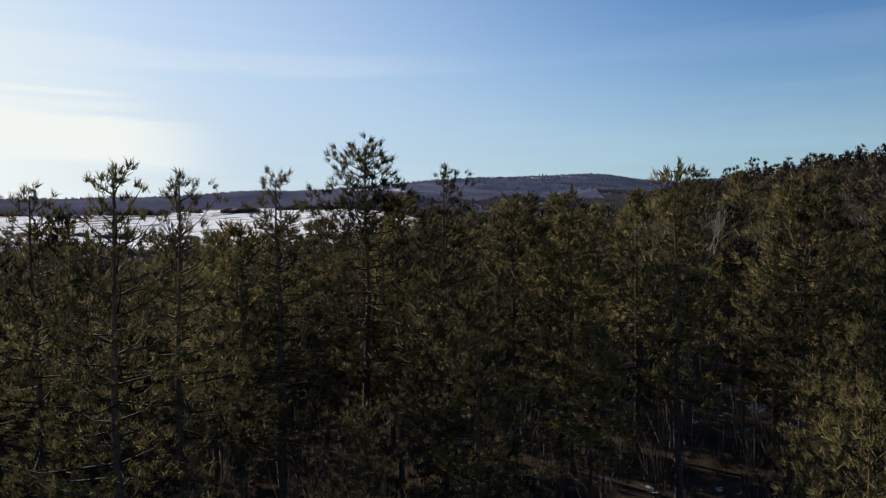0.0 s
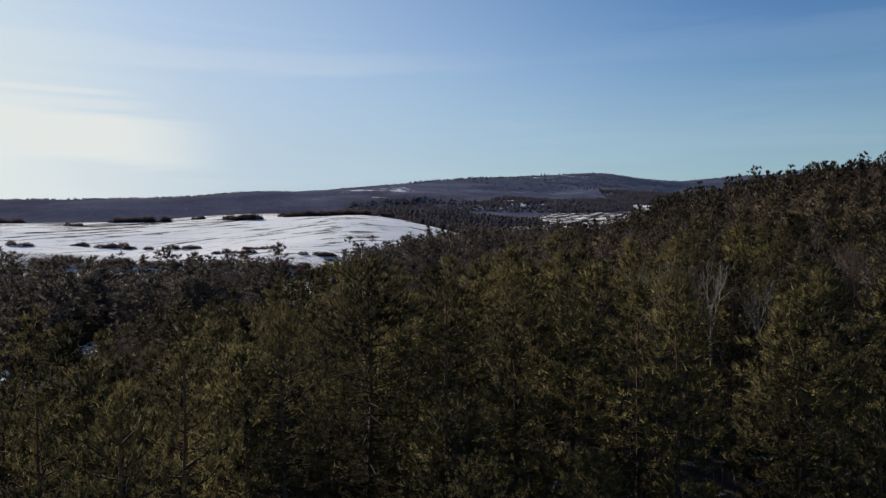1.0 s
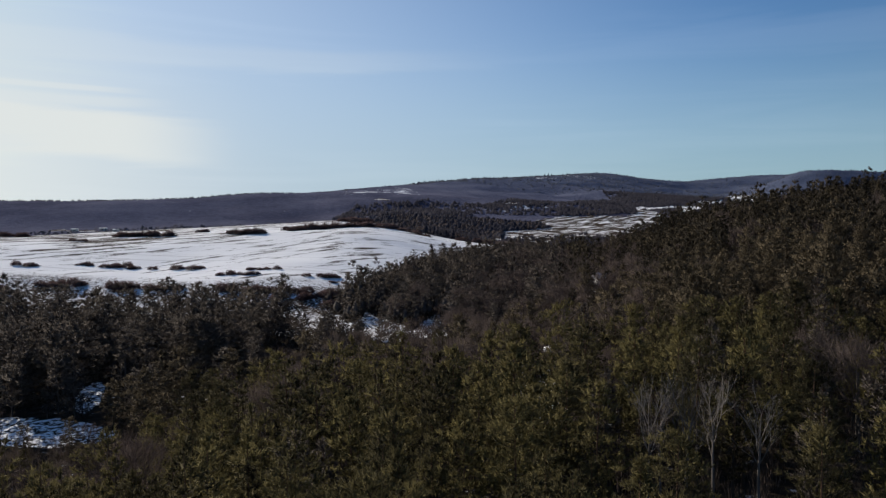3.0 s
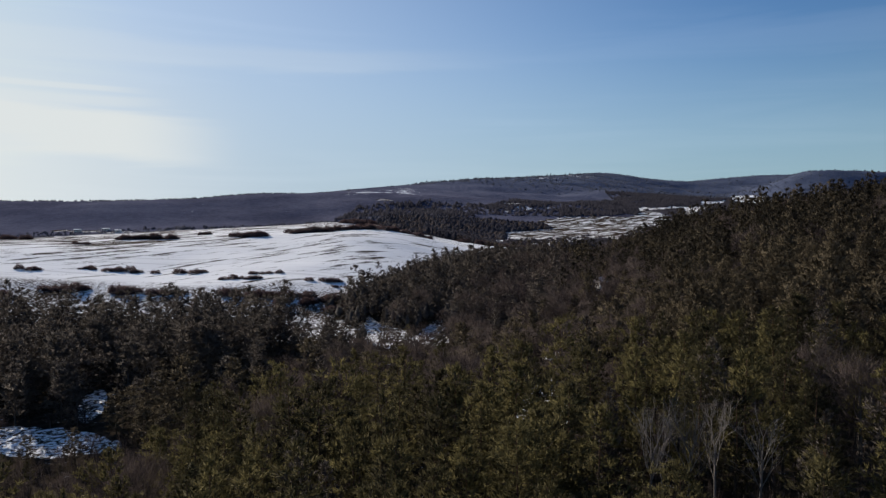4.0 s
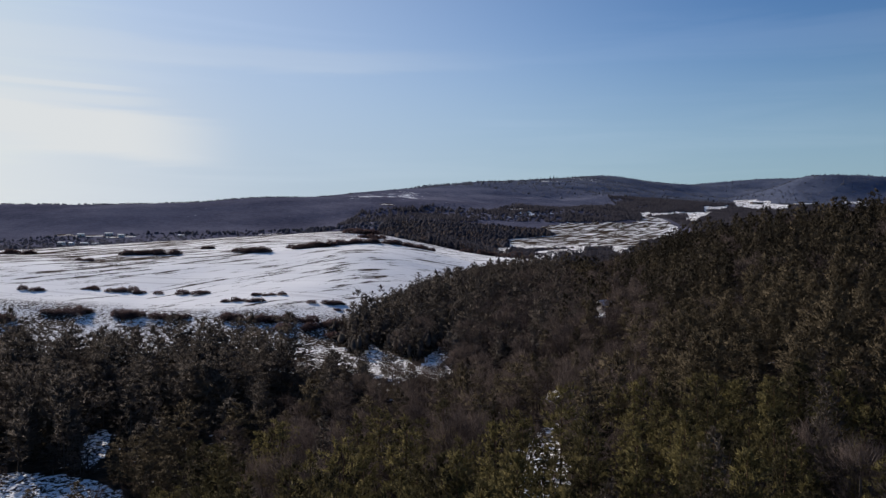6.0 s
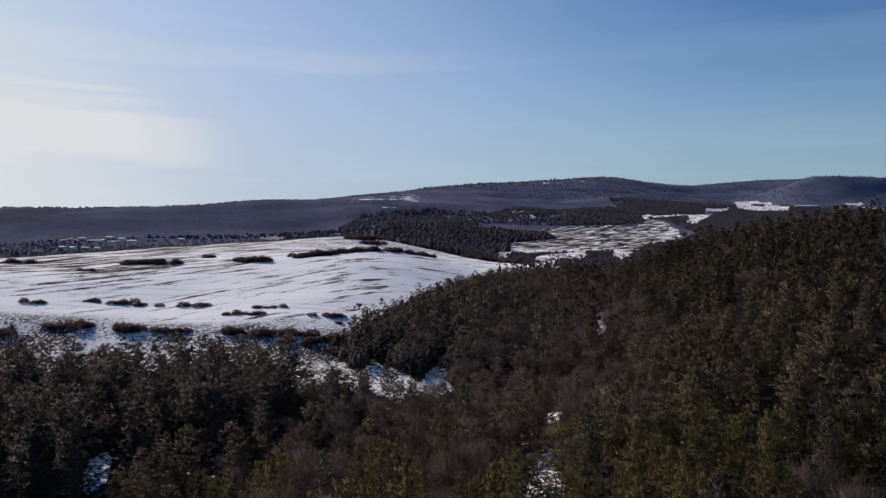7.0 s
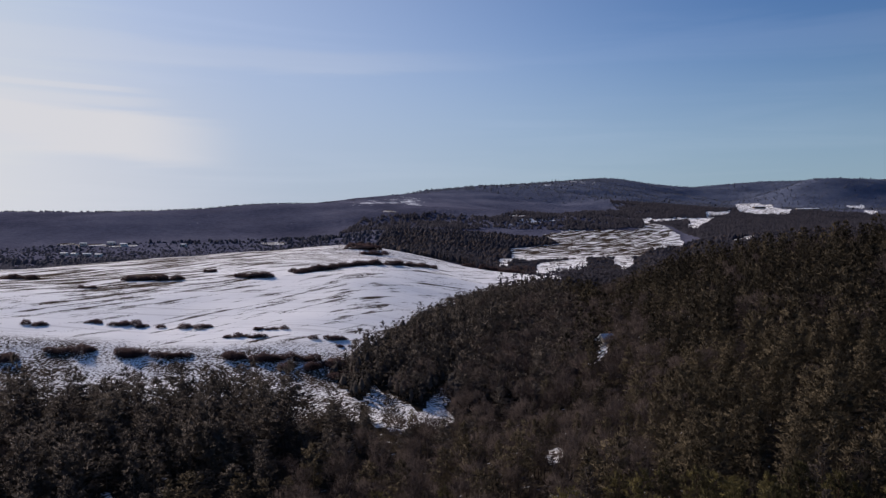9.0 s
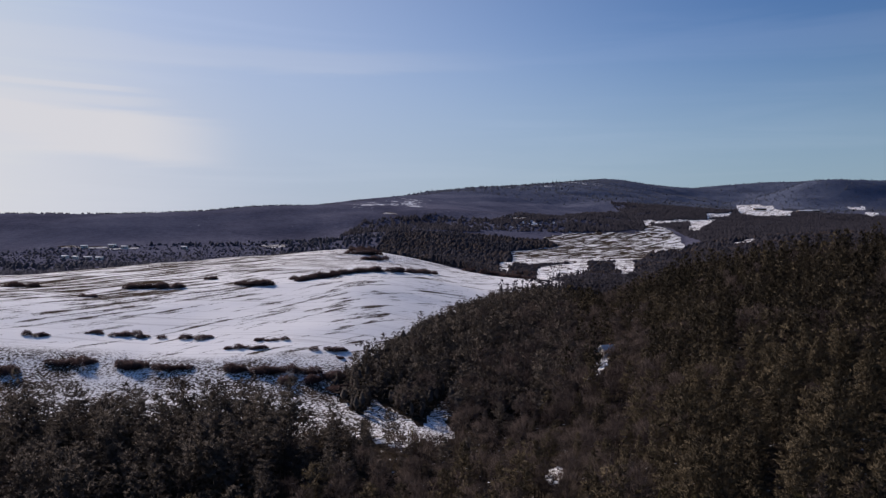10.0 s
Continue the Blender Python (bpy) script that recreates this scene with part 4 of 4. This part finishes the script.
def in_sight(spots, eye=60.0):
    """Leaves out what stands behind a ridge."""
    x, y = spots[:, 0], spots[:, 1]
    away = np.hypot(x, y)
    line = (height(x, y) + 14 - eye) / away
    seen = np.ones(len(x), bool)
    for u in np.linspace(0.3, 0.97, 24):
        seen &= line > (height(x * u, y * u) - eye) / (away * u)
    return spots[seen]


def cone_tree(rng, h, r, sides):
    """A far conifer: a ragged little spire in two tiers."""
    cloth = Cloth()
    for z0, z1, w in ((0.0, 0.75, 1.0), (0.42, 1.0, 0.62)):
        a = np.arange(sides) * 6.283 / sides + rng.uniform(0, 6)
        k = w * r * rng.uniform(0.7, 1.25, sides)
        v = np.stack([np.cos(a) * k, np.sin(a) * k, h * (z0 + rng.uniform(-0.06, 0.06, sides))], 1)
        v = np.concatenate([v, [[rng.normal(0, 0.06) * r, rng.normal(0, 0.06) * r, h * z1]]])
        cloth.add(v, [(q, (q + 1) % sides, sides) for q in range(sides)], v * [1 / r, 1 / r, 0] + [0, 0, 0.4])
    return cloth.arrays()


r = np.random.default_rng(40)
KINDS = (("round", 2.7), ("round", 3.0), ("broad", 2.9), ("round", 3.3), ("cone", 3.0), ("broad", 2.7), ("round", 2.5))
mid_pines = [wood_pine(r, 12.0, 0.2, w, s, 11, 5, 3, 3, 6, 0.58, 0.075) for s, w in KINDS]
mid_firs = [wood_pine(r, 12.5, 0.06, 2.8, "cone", 14, 5, 3, 3, 5, 0.54, 0.075) for _ in range(2)]
mid_bare = [bare_dome(r, 9.0, 3.1, 75, 8, 1.35, 0.028, 7) for _ in range(5)]
back_pines = [wood_pine(r, 12.0, 0.14, w, s, 9, 4, 2, 1, 8, 0.95, 0.15) for s, w in KINDS]
back_bare = [bare_dome(r, 9.0, 3.1, 45, 6, 1.6, 0.055, 4) for _ in range(4)]
far_pines = [wood_pine(r, 10.5, 0.08, w * 1.15, s, 5, 3, 1, 1, 3, 1.3, 0.45, 0.55, 3, 5) for s, w in KINDS]
edge_pines = [wood_pine(r, 10.5, 0.08, w * 1.1, s, 8, 4, 1, 1, 6, 0.8, 0.17, 0.5, 3, 5) for s, w in KINDS]
outer_pines = [knoll_tree(r, 6.5, 3.7, 6) for _ in range(8)] + [cone_tree(r, 8.0, 3.0, 5) for _ in range(2)]
outer_bare = [knoll_tree(r, 7, 3.2, 5) for _ in range(6)]
distant = [spire_tree(r, 4.6, 3.3, 5) for _ in range(8)]
thicket = [spire_tree(r, 6.0, 4.0, 3) for _ in range(8)]

for r0, r1, step, pines, firs, bare, seed in [(NEAR, 210, 5.3, mid_pines, mid_firs, mid_bare, 41), (210, 430, 5.6, back_pines, back_pines, back_bare, 51)]:
    mid, r = spots_in(r0, r1, step, -40, 33, seed)
    west = mid[:, 0] < brook(mid[:, 1])
    keep = ~(west & (np.hypot(mid[:, 0], mid[:, 1]) < 210)) | (r.random(len(mid)) < 0.72)
    mid, west = mid[keep], west[keep]
    bare_share = r.random(len(mid)) < leafy(mid[:, 0], mid[:, 1])
    low = young(mid[:, 0], mid[:, 1]) * low_ground(mid[:, 0], mid[:, 1])
    for name, label, material, models, here, lo, hi in [
        ("bare_wood", "grey-brown leafless broad-leaved trees along the brook", TWIGS, bare, bare_share, 0.9, 1.3),
        ("pine_wood", "dense olive-green pine wood climbing the slope", NEEDLES_SLOPE, pines, ~bare_share & ~west, 0.68, 1.28),
        ("fir_wood", "dark mixed conifer wood below the snowy field", NEEDLES_DARK, pines + firs, ~bare_share & west, 0.68, 1.25),
    ]:
        scatter(name, label, material, models, mid[here], lo, hi, seed + 1, broad=1.3 if name == "fir_wood" and seed == 41 else 1.0, size=((low if name != "bare_wood" else np.maximum(low, 0.8)) * vigour(mid[:, 0], mid[:, 1]))[here])
# pines added out of view on the sun's side, to shade the near trees
unseen_spots, r = spots_in(16, 75, 5.4, -88, -41, 95)
scatter("pine_wood", "dense olive-green pine wood added out of view to shade the near trees", NEEDLES_SLOPE, mid_pines, unseen_spots, 0.75, 1.1, 96)
under, r = spots_in(9, 120, 2.1, -42, 37, 71)
saplings = [twig_fan(r, 4.2, 1.0, 34, 0.014).arrays() for _ in range(5)]
scatter("undergrowth", "thicket of bare brown saplings between the trunks", TWIGS, saplings, under, 0.5, 1.25, 72)
west_spots, r = spots_in(118, 205, 8.5, -38, -8, 83)
west_spots = west_spots[(west_spots[:, 0] < brook(west_spots[:, 1]) - 24) & (west_spots[:, 1] > 118)]
scatter("fir_wood", "dark mixed conifer wood below the snowy field", NEEDLES_DARK, mid_pines + mid_firs, west_spots, 0.8, 1.2, 84, broad=1.3, size=low_ground(west_spots[:, 0], west_spots[:, 1]))
belt, r = spots_in(195, 470, 3.6, -15, 12, 81)
edge_in = np.interp(belt[:, 1], [188, 270, 340, 430, 470, 500], [66, 66, 56, 38, 14, -2]) - (brook(belt[:, 1]) - belt[:, 0])
belt = belt[(belt[:, 0] < brook(belt[:, 1]) + 6) & (edge_in > 1)]
scatter("young_wood", "dense young conifers and scrub at the edge of the field", NEEDLES_DARK, edge_pines, belt, 0.45, 0.8, 82, size=0.35 + 0.65 * young(belt[:, 0], belt[:, 1]))
brush_spots, r = spots_in(80, 330, 3.4, -36, 30, 73)
brush_spots = brush_spots[r.random(len(brush_spots)) < leafy(brush_spots[:, 0], brush_spots[:, 1]) * 0.7 + 0.08]
scrub = [bare_dome(r, 4.5, 1.8, 18, 6, 0.9, 0.035, 0) for _ in range(5)]
scatter("brushwood", "dense leafless scrub along the valley bottom", TWIGS, scrub, brush_spots, 0.5, 1.2, 74)
far_bare = [bare_dome(r, 8, 3.6, 16, 4, 2.2, 0.14, 0) for _ in range(4)]
for r0, r1, step, models, bare_models, seed in [(430, 680, 5.6, far_pines, far_bare, 45), (680, 1150, 4.6, outer_pines, outer_bare, 55)]:
    far, r = spots_in(r0, r1, step, -33, 32, seed)
    leafless = r.random(len(far)) < 0.2 + 0.45 * (rolls(far[:, 0], far[:, 1], 45, 9) > 0.0)
    common = (far[:, 0] < -100) & (far[:, 1] > 430)
    grove = common & (r.random(len(far)) < 0.3)
    leafless &= ~common
    far_size = 0.85 + 0.2 * rolls(far[:, 0], far[:, 1], 9, 17) + 0.15 * rolls(far[:, 0], far[:, 1], 40, 18)
    # scrub on the valley floor and round the village
    flats = ease(500, 560, far[:, 1]) * (1 - ease(930, 980, far[:, 1])) * (1 - ease(50, 90, np.abs(far[:, 0] - brook(far[:, 1]) + 10)))
    round_village = ease(720, 780, far[:, 1]) * (1 - ease(1050, 1075, far[:, 1])) * (1 - ease(-260, -200, far[:, 0]))
    far_size = far_size * (1 - np.maximum(0.5 * flats, 0.5 * round_village))
    scatter("conifer_wood", "dark conifer woods round the open valley", NEEDLES_HAZED, models, far[~leafless & ~common], 0.7, 1.15, seed + 1, size=far_size[~leafless & ~common])
    if grove.any():
        scatter("village_grove", "low leafless scrub and trees round the village, greyed by painted haze", HAZED_HILL_WOOD, bare_models, far[grove], 0.35, 0.95, seed + 3, size=far_size[grove])
    scatter("leafless_wood", "brown leafless woods round the open valley", TWIGS, bare_models, far[leafless], 0.6, 1.05, seed + 2, size=far_size[leafless])
ridge_spots, r = spots_in(1150, 2100, 5.0, -33, 32, 47)
ridge_spots = in_sight(ridge_spots)
front = inside(CONIFER_KNOLL, ridge_spots[:, 0], ridge_spots[:, 1]) | (ridge_spots[:, 0] > 310 + 0.05 * ridge_spots[:, 1])
thick = rolls(ridge_spots[:, 0], ridge_spots[:, 1], 38, 21) + 1.1 * ease(0, 0.25, ridge_spots[:, 0] / ridge_spots[:, 1] - 0.1)
front &= (thick > 0.15) | (r.random(len(ridge_spots)) < 0.3)
scatter("hill_forest", "dark conifer forest on the near hill across the valley", NEEDLES_HAZED, distant, ridge_spots[front], 0.6, 1.4, 46)
peak_spots, r = spots_in(2100, 4700, 26.0, -33, 32, 49)
peak_spots = in_sight(peak_spots)
scatter("mountain_forest", "leafless forest on distant rounded hills, greyed by painted haze", HAZED_PEAK_WOOD, thicket, peak_spots, 0.6, 1.2, 50)

# clumps of scrub and single trees on the valley meadows, and pines on the far ridge
rng = np.random.default_rng(91)
gx, gy = rng.uniform(20, 420, 6000), rng.uniform(560, 1500, 6000)
hedge = np.abs(np.sin(gy / 38 + gx / 160)) < 0.16
ok = (clearing(gx, gy) > 0.5) & ((rolls(gx, gy, 16, 5) > 0.62) & (rng.random(6000) < 0.35) | hedge & (rng.random(6000) < 0.6) | (rng.random(6000) < 0.03))
ok &= field(gx, gy) < 0.3
scatter("meadow_scrub", "brown leafless scrub and hedges on the snowy meadows", TWIGS, far_bare, np.stack([gx[ok], gy[ok]], 1), 0.3, 0.75, 92, category="scrub")
crest_spots = []
for (x0, y0, h0, w0), (x1, y1, h1, w1) in list(zip(CREST, CREST[1:])) + list(zip(SPUR, SPUR[1:])):
    many = int(math.hypot(x1 - x0, y1 - y0) / (1.6 if y0 < 1500 else 4.5))
    along, off = rng.uniform(0, 1, many), rng.normal(0, 9 if y0 < 1500 else 22, many)
    crest_spots.append(np.stack([x0 + (x1 - x0) * along, y0 + (y1 - y0) * along + off], 1))
crest_spots = np.concatenate(crest_spots)
crest_spots = crest_spots[np.abs(np.degrees(np.arctan2(crest_spots[:, 0], crest_spots[:, 1]))) < 33]
scatter("skyline_wood", "fringe of dark trees along the crest of the hills", HAZED_HILL_WOOD, [spire_tree(rng, 6.0, 3.2, 5) for _ in range(6)], crest_spots, 0.25, 0.62, 94)
u = rng.uniform(0, 1, 26)
ridge = np.stack([300 + 330 * u + rng.normal(0, 25, 26), 2970 + 880 * u + rng.normal(0, 25, 26)], 1)
scatter("ridge_pines", "scattered tall pines along the distant skyline", NEEDLES_HAZED, [cone_tree(rng, 13, 3.6, 5) for _ in range(4)], ridge, 0.7, 1.3, 93)

# ---- bushes on the field ----
BUSH = []
for q in range(4):
    b = new("field_bush", bush_dome(np.random.default_rng(60 + q), 2.2, 2.2, 1300, 0.055).mesh("bush", BRUSH))
    tagged(b, "dark leafless bush standing in the snow", "bush", "bushes on the field")
    BUSH.append(b)
fresh = set()
rng = np.random.default_rng(61)


def bush(x, y, s, tall):
    b = BUSH[int(rng.integers(0, 4))]
    m = pose(x, y, float(height(x, y)) - 0.15, 0, 0, float(rng.uniform(0, 360)))
    if b in fresh:
        b = copy_thing(b, m)
    else:
        fresh.add(b)
        b.matrix_basis = m
    b.scale = (s, s, tall)


# rows of bushes: from, to, how many, size
for x0, y0, x1, y1, many, size in [
    (-215, 358, -197, 354, 6, 1.6), (-145, 254, -139, 255, 4, 1.0), (-129, 262, -123, 264, 5, 0.8), (-119, 262, -111, 265, 6, 1.1), (-108, 262, -102, 263, 4, 0.9),
    (-93, 262, -83, 261, 6, 1.1), (-75, 248, -58, 247, 9, 0.9), (-72, 258, -55, 258, 7, 0.7), (-46, 248, -36, 253, 6, 1.0), (-39, 243, -30, 247, 5, 0.7),
    (-123, 228, -111, 230, 8, 1.3), (-103, 228, -93, 228, 7, 1.3), (-91, 227, -79, 228, 8, 1.0), (-68, 227, -60, 227, 7, 1.4), (-59, 226, -43, 228, 11, 1.3),
    (-50, 221, -40, 222, 7, 1.2), (-133, 221, -129, 222, 4, 1.4), (-160, 323, -151, 324, 5, 1.0), (-152, 349, -124, 350, 22, 1.4), (-132, 387, -121, 385, 5, 1.2),
    (-108, 359, -80, 355, 11, 1.4), (-79, 375, -65, 375, 6, 1.5), (-77, 364, -60, 402, 24, 1.5), (-60, 402, -34, 432, 26, 1.6), (-34, 432, -14, 520, 18, 1.7), (-80, 580, -58, 600, 9, 2.4), (-93, 610, -73, 679, 12, 1.8), (-66, 537, -53, 570, 10, 1.8),
    (24, 615, 68, 649, 12, 2.0), (8, 628, 62, 590, 18, 2.2), (-39, 225, -34, 226, 5, 1.3), (-33, 217, -23, 219, 8, 1.4),
]:
    for k in range(round(many * 1.05)):
        u = rng.random()
        s = size * rng.uniform(0.7, 1.4)
        bush(x0 + (x1 - x0) * u + rng.uniform(-1, 1), y0 + (y1 - y0) * u + rng.uniform(-1.2, 1.2), s * 0.78, s * rng.uniform(0.45, 0.8))

rng = np.random.default_rng(63)
gx, gy = rng.uniform(-135, 5, 5200), rng.uniform(176, 243, 5200)
ok = (clearing(gx, gy) > 0.6) & (rng.random(5200) < 0.25 + 0.5 * (rolls(gx, gy, 5, 2) > 0.1))
tufts = [bush_dome(rng, 0.7, 0.6, 22, 0.05).arrays() for _ in range(6)]
scatter("low_scrub", "low brown scrub and grass tufts poking through snow", BRUSH, tufts, np.stack([gx[ok], gy[ok]], 1), 0.4, 1.5, 64, category="scrub")
gx, gy = rng.uniform(-115, -25, 900), rng.uniform(400, 640, 900)
ok = (clearing(gx, gy) > 0.6) & (np.exp(-(((gx + 70) / 36) ** 2) - ((gy - 540) / 100) ** 2) > rng.random(900))
scatter("low_scrub", "low brown scrub and grass tufts poking through snow", BRUSH, tufts, np.stack([gx[ok], gy[ok]], 1), 0.6, 2.4, 65, category="scrub")

# ---- buildings ----


def plaster(name, colour, dirt):
    m, nodes, links, base = shader(name)
    tex = nodes.new("ShaderNodeTexCoord")
    n = noise_of(nodes, links, tex.outputs["Object"], 1.4, 4)
    links.new(ramp_of(nodes, links, n, [(0.3, dirt), (0.65, colour)]), base.inputs["Base Color"])
    base.inputs["Roughness"].default_value = 0.8
    return m


WALL = plaster("limewashed_wall", (0.72, 0.70, 0.66), (0.50, 0.47, 0.42))
TIN = plaster("snowy_tin_roof", (0.78, 0.79, 0.80), (0.62, 0.63, 0.65))
TILES = plaster("red_brown_roof", (0.24, 0.11, 0.08), (0.15, 0.075, 0.06))
PLANK = plaster("dark_plank", (0.12, 0.085, 0.06), (0.07, 0.05, 0.04))


def solid(pairs, faces, name, material):
    me = bpy.data.meshes.new(name)
    me.from_pydata(pairs, [], faces)
    me.materials.append(material)
    return me


def box_mesh(name, x0, x1, y0, y1, z0, z1, material):
    v = [(x, y, z) for z in (z0, z1) for y in (y0, y1) for x in (x0, x1)]
    return solid(v, [(0, 2, 3, 1), (4, 5, 7, 6), (0, 1, 5, 4), (2, 6, 7, 3), (0, 4, 6, 2), (1, 3, 7, 5)], name, material)


def building(name, label, category, x, y, turn, length, width, eaves, ridge, wall_material, roof_material, openings):
    """Walls with gables, a roof with overhang and thickness, and a door and windows set on the front."""
    thing = new(name)
    a, b = length / 2, width / 2
    v = [(-a, -b, -1), (a, -b, -1), (a, b, -1), (-a, b, -1), (-a, -b, eaves), (a, -b, eaves), (a, b, eaves), (-a, b, eaves), (-a, 0, ridge), (a, 0, ridge)]
    part("wall", solid(v, [(0, 1, 5, 4), (2, 3, 7, 6), (1, 2, 6, 9, 5), (3, 0, 4, 8, 7), (4, 5, 9, 8), (6, 7, 8, 9), (3, 2, 1, 0)], "wall", wall_material), thing)
    o, t = 0.4, 0.22
    drop = eaves - (ridge - eaves) * o / b
    v = []
    for lift in (0.02, t):
        for ex in (-a - o, a + o):
            v += [(ex, -b - o, drop + lift), (ex, 0, ridge + lift), (ex, b + o, drop + lift)]
    part("roof", solid(v, [(0, 1, 4, 3), (1, 2, 5, 4), (6, 9, 10, 7), (7, 10, 11, 8), (0, 3, 9, 6), (2, 8, 11, 5), (0, 6, 7, 1), (1, 7, 8, 2), (3, 4, 10, 9), (4, 5, 11, 10)], "roof", roof_material), thing)
    part("chimney", box_mesh("chimney", a * 0.4, a * 0.4 + 0.5, -0.25, 0.25, eaves, ridge + 0.7, TILES), thing)
    part("door", box_mesh("door", -0.45, 0.45, -b - 0.06, -b + 0.05, -0.2, 1.95, PLANK), thing)
    for k in range(openings):
        wx = -a + length * (k + 0.5) / openings
        if abs(wx) > 0.9:
            part("window", box_mesh("window", wx - 0.45, wx + 0.45, -b - 0.05, -b + 0.05, 1.0, 2.0, PLANK), thing)
    thing.matrix_basis = pose(x, y, float(height(x, y)), 0, 0, turn)
    return tagged(thing, label, category, "houses in the valley")


building("hut", "small white hut with a pale tin roof among bare trees", "hut", 52.2, 263, 20, 4.2, 3.2, 2.3, 3.6, WALL, TIN, 3)
for x, y, turn, length in [(-446, 868, 6, 12), (-430, 860, -12, 10), (-414, 856, 20, 14), (-398, 850, 0, 12), (-500, 1024, 14, 14), (-470, 1042, 4, 16), (-448, 1030, -6, 14), (-366, 1028, -6, 12)]:
    building("village_house", "white village house with a snow-covered gable roof", "house", x, y, turn, length * 0.6, 5, 2.8, 3.5, WALL, TIN, 4)
for x, y, turn, length in [(905, 2010, 12, 40), (945, 2060, 14, 46), (860, 2190, 8, 34)]:
    building("farm_building", "long low brown farm building with a snowy roof", "building", x, y, turn, length, 12, 4.5, 6.0, PLANK, TIN, 8)
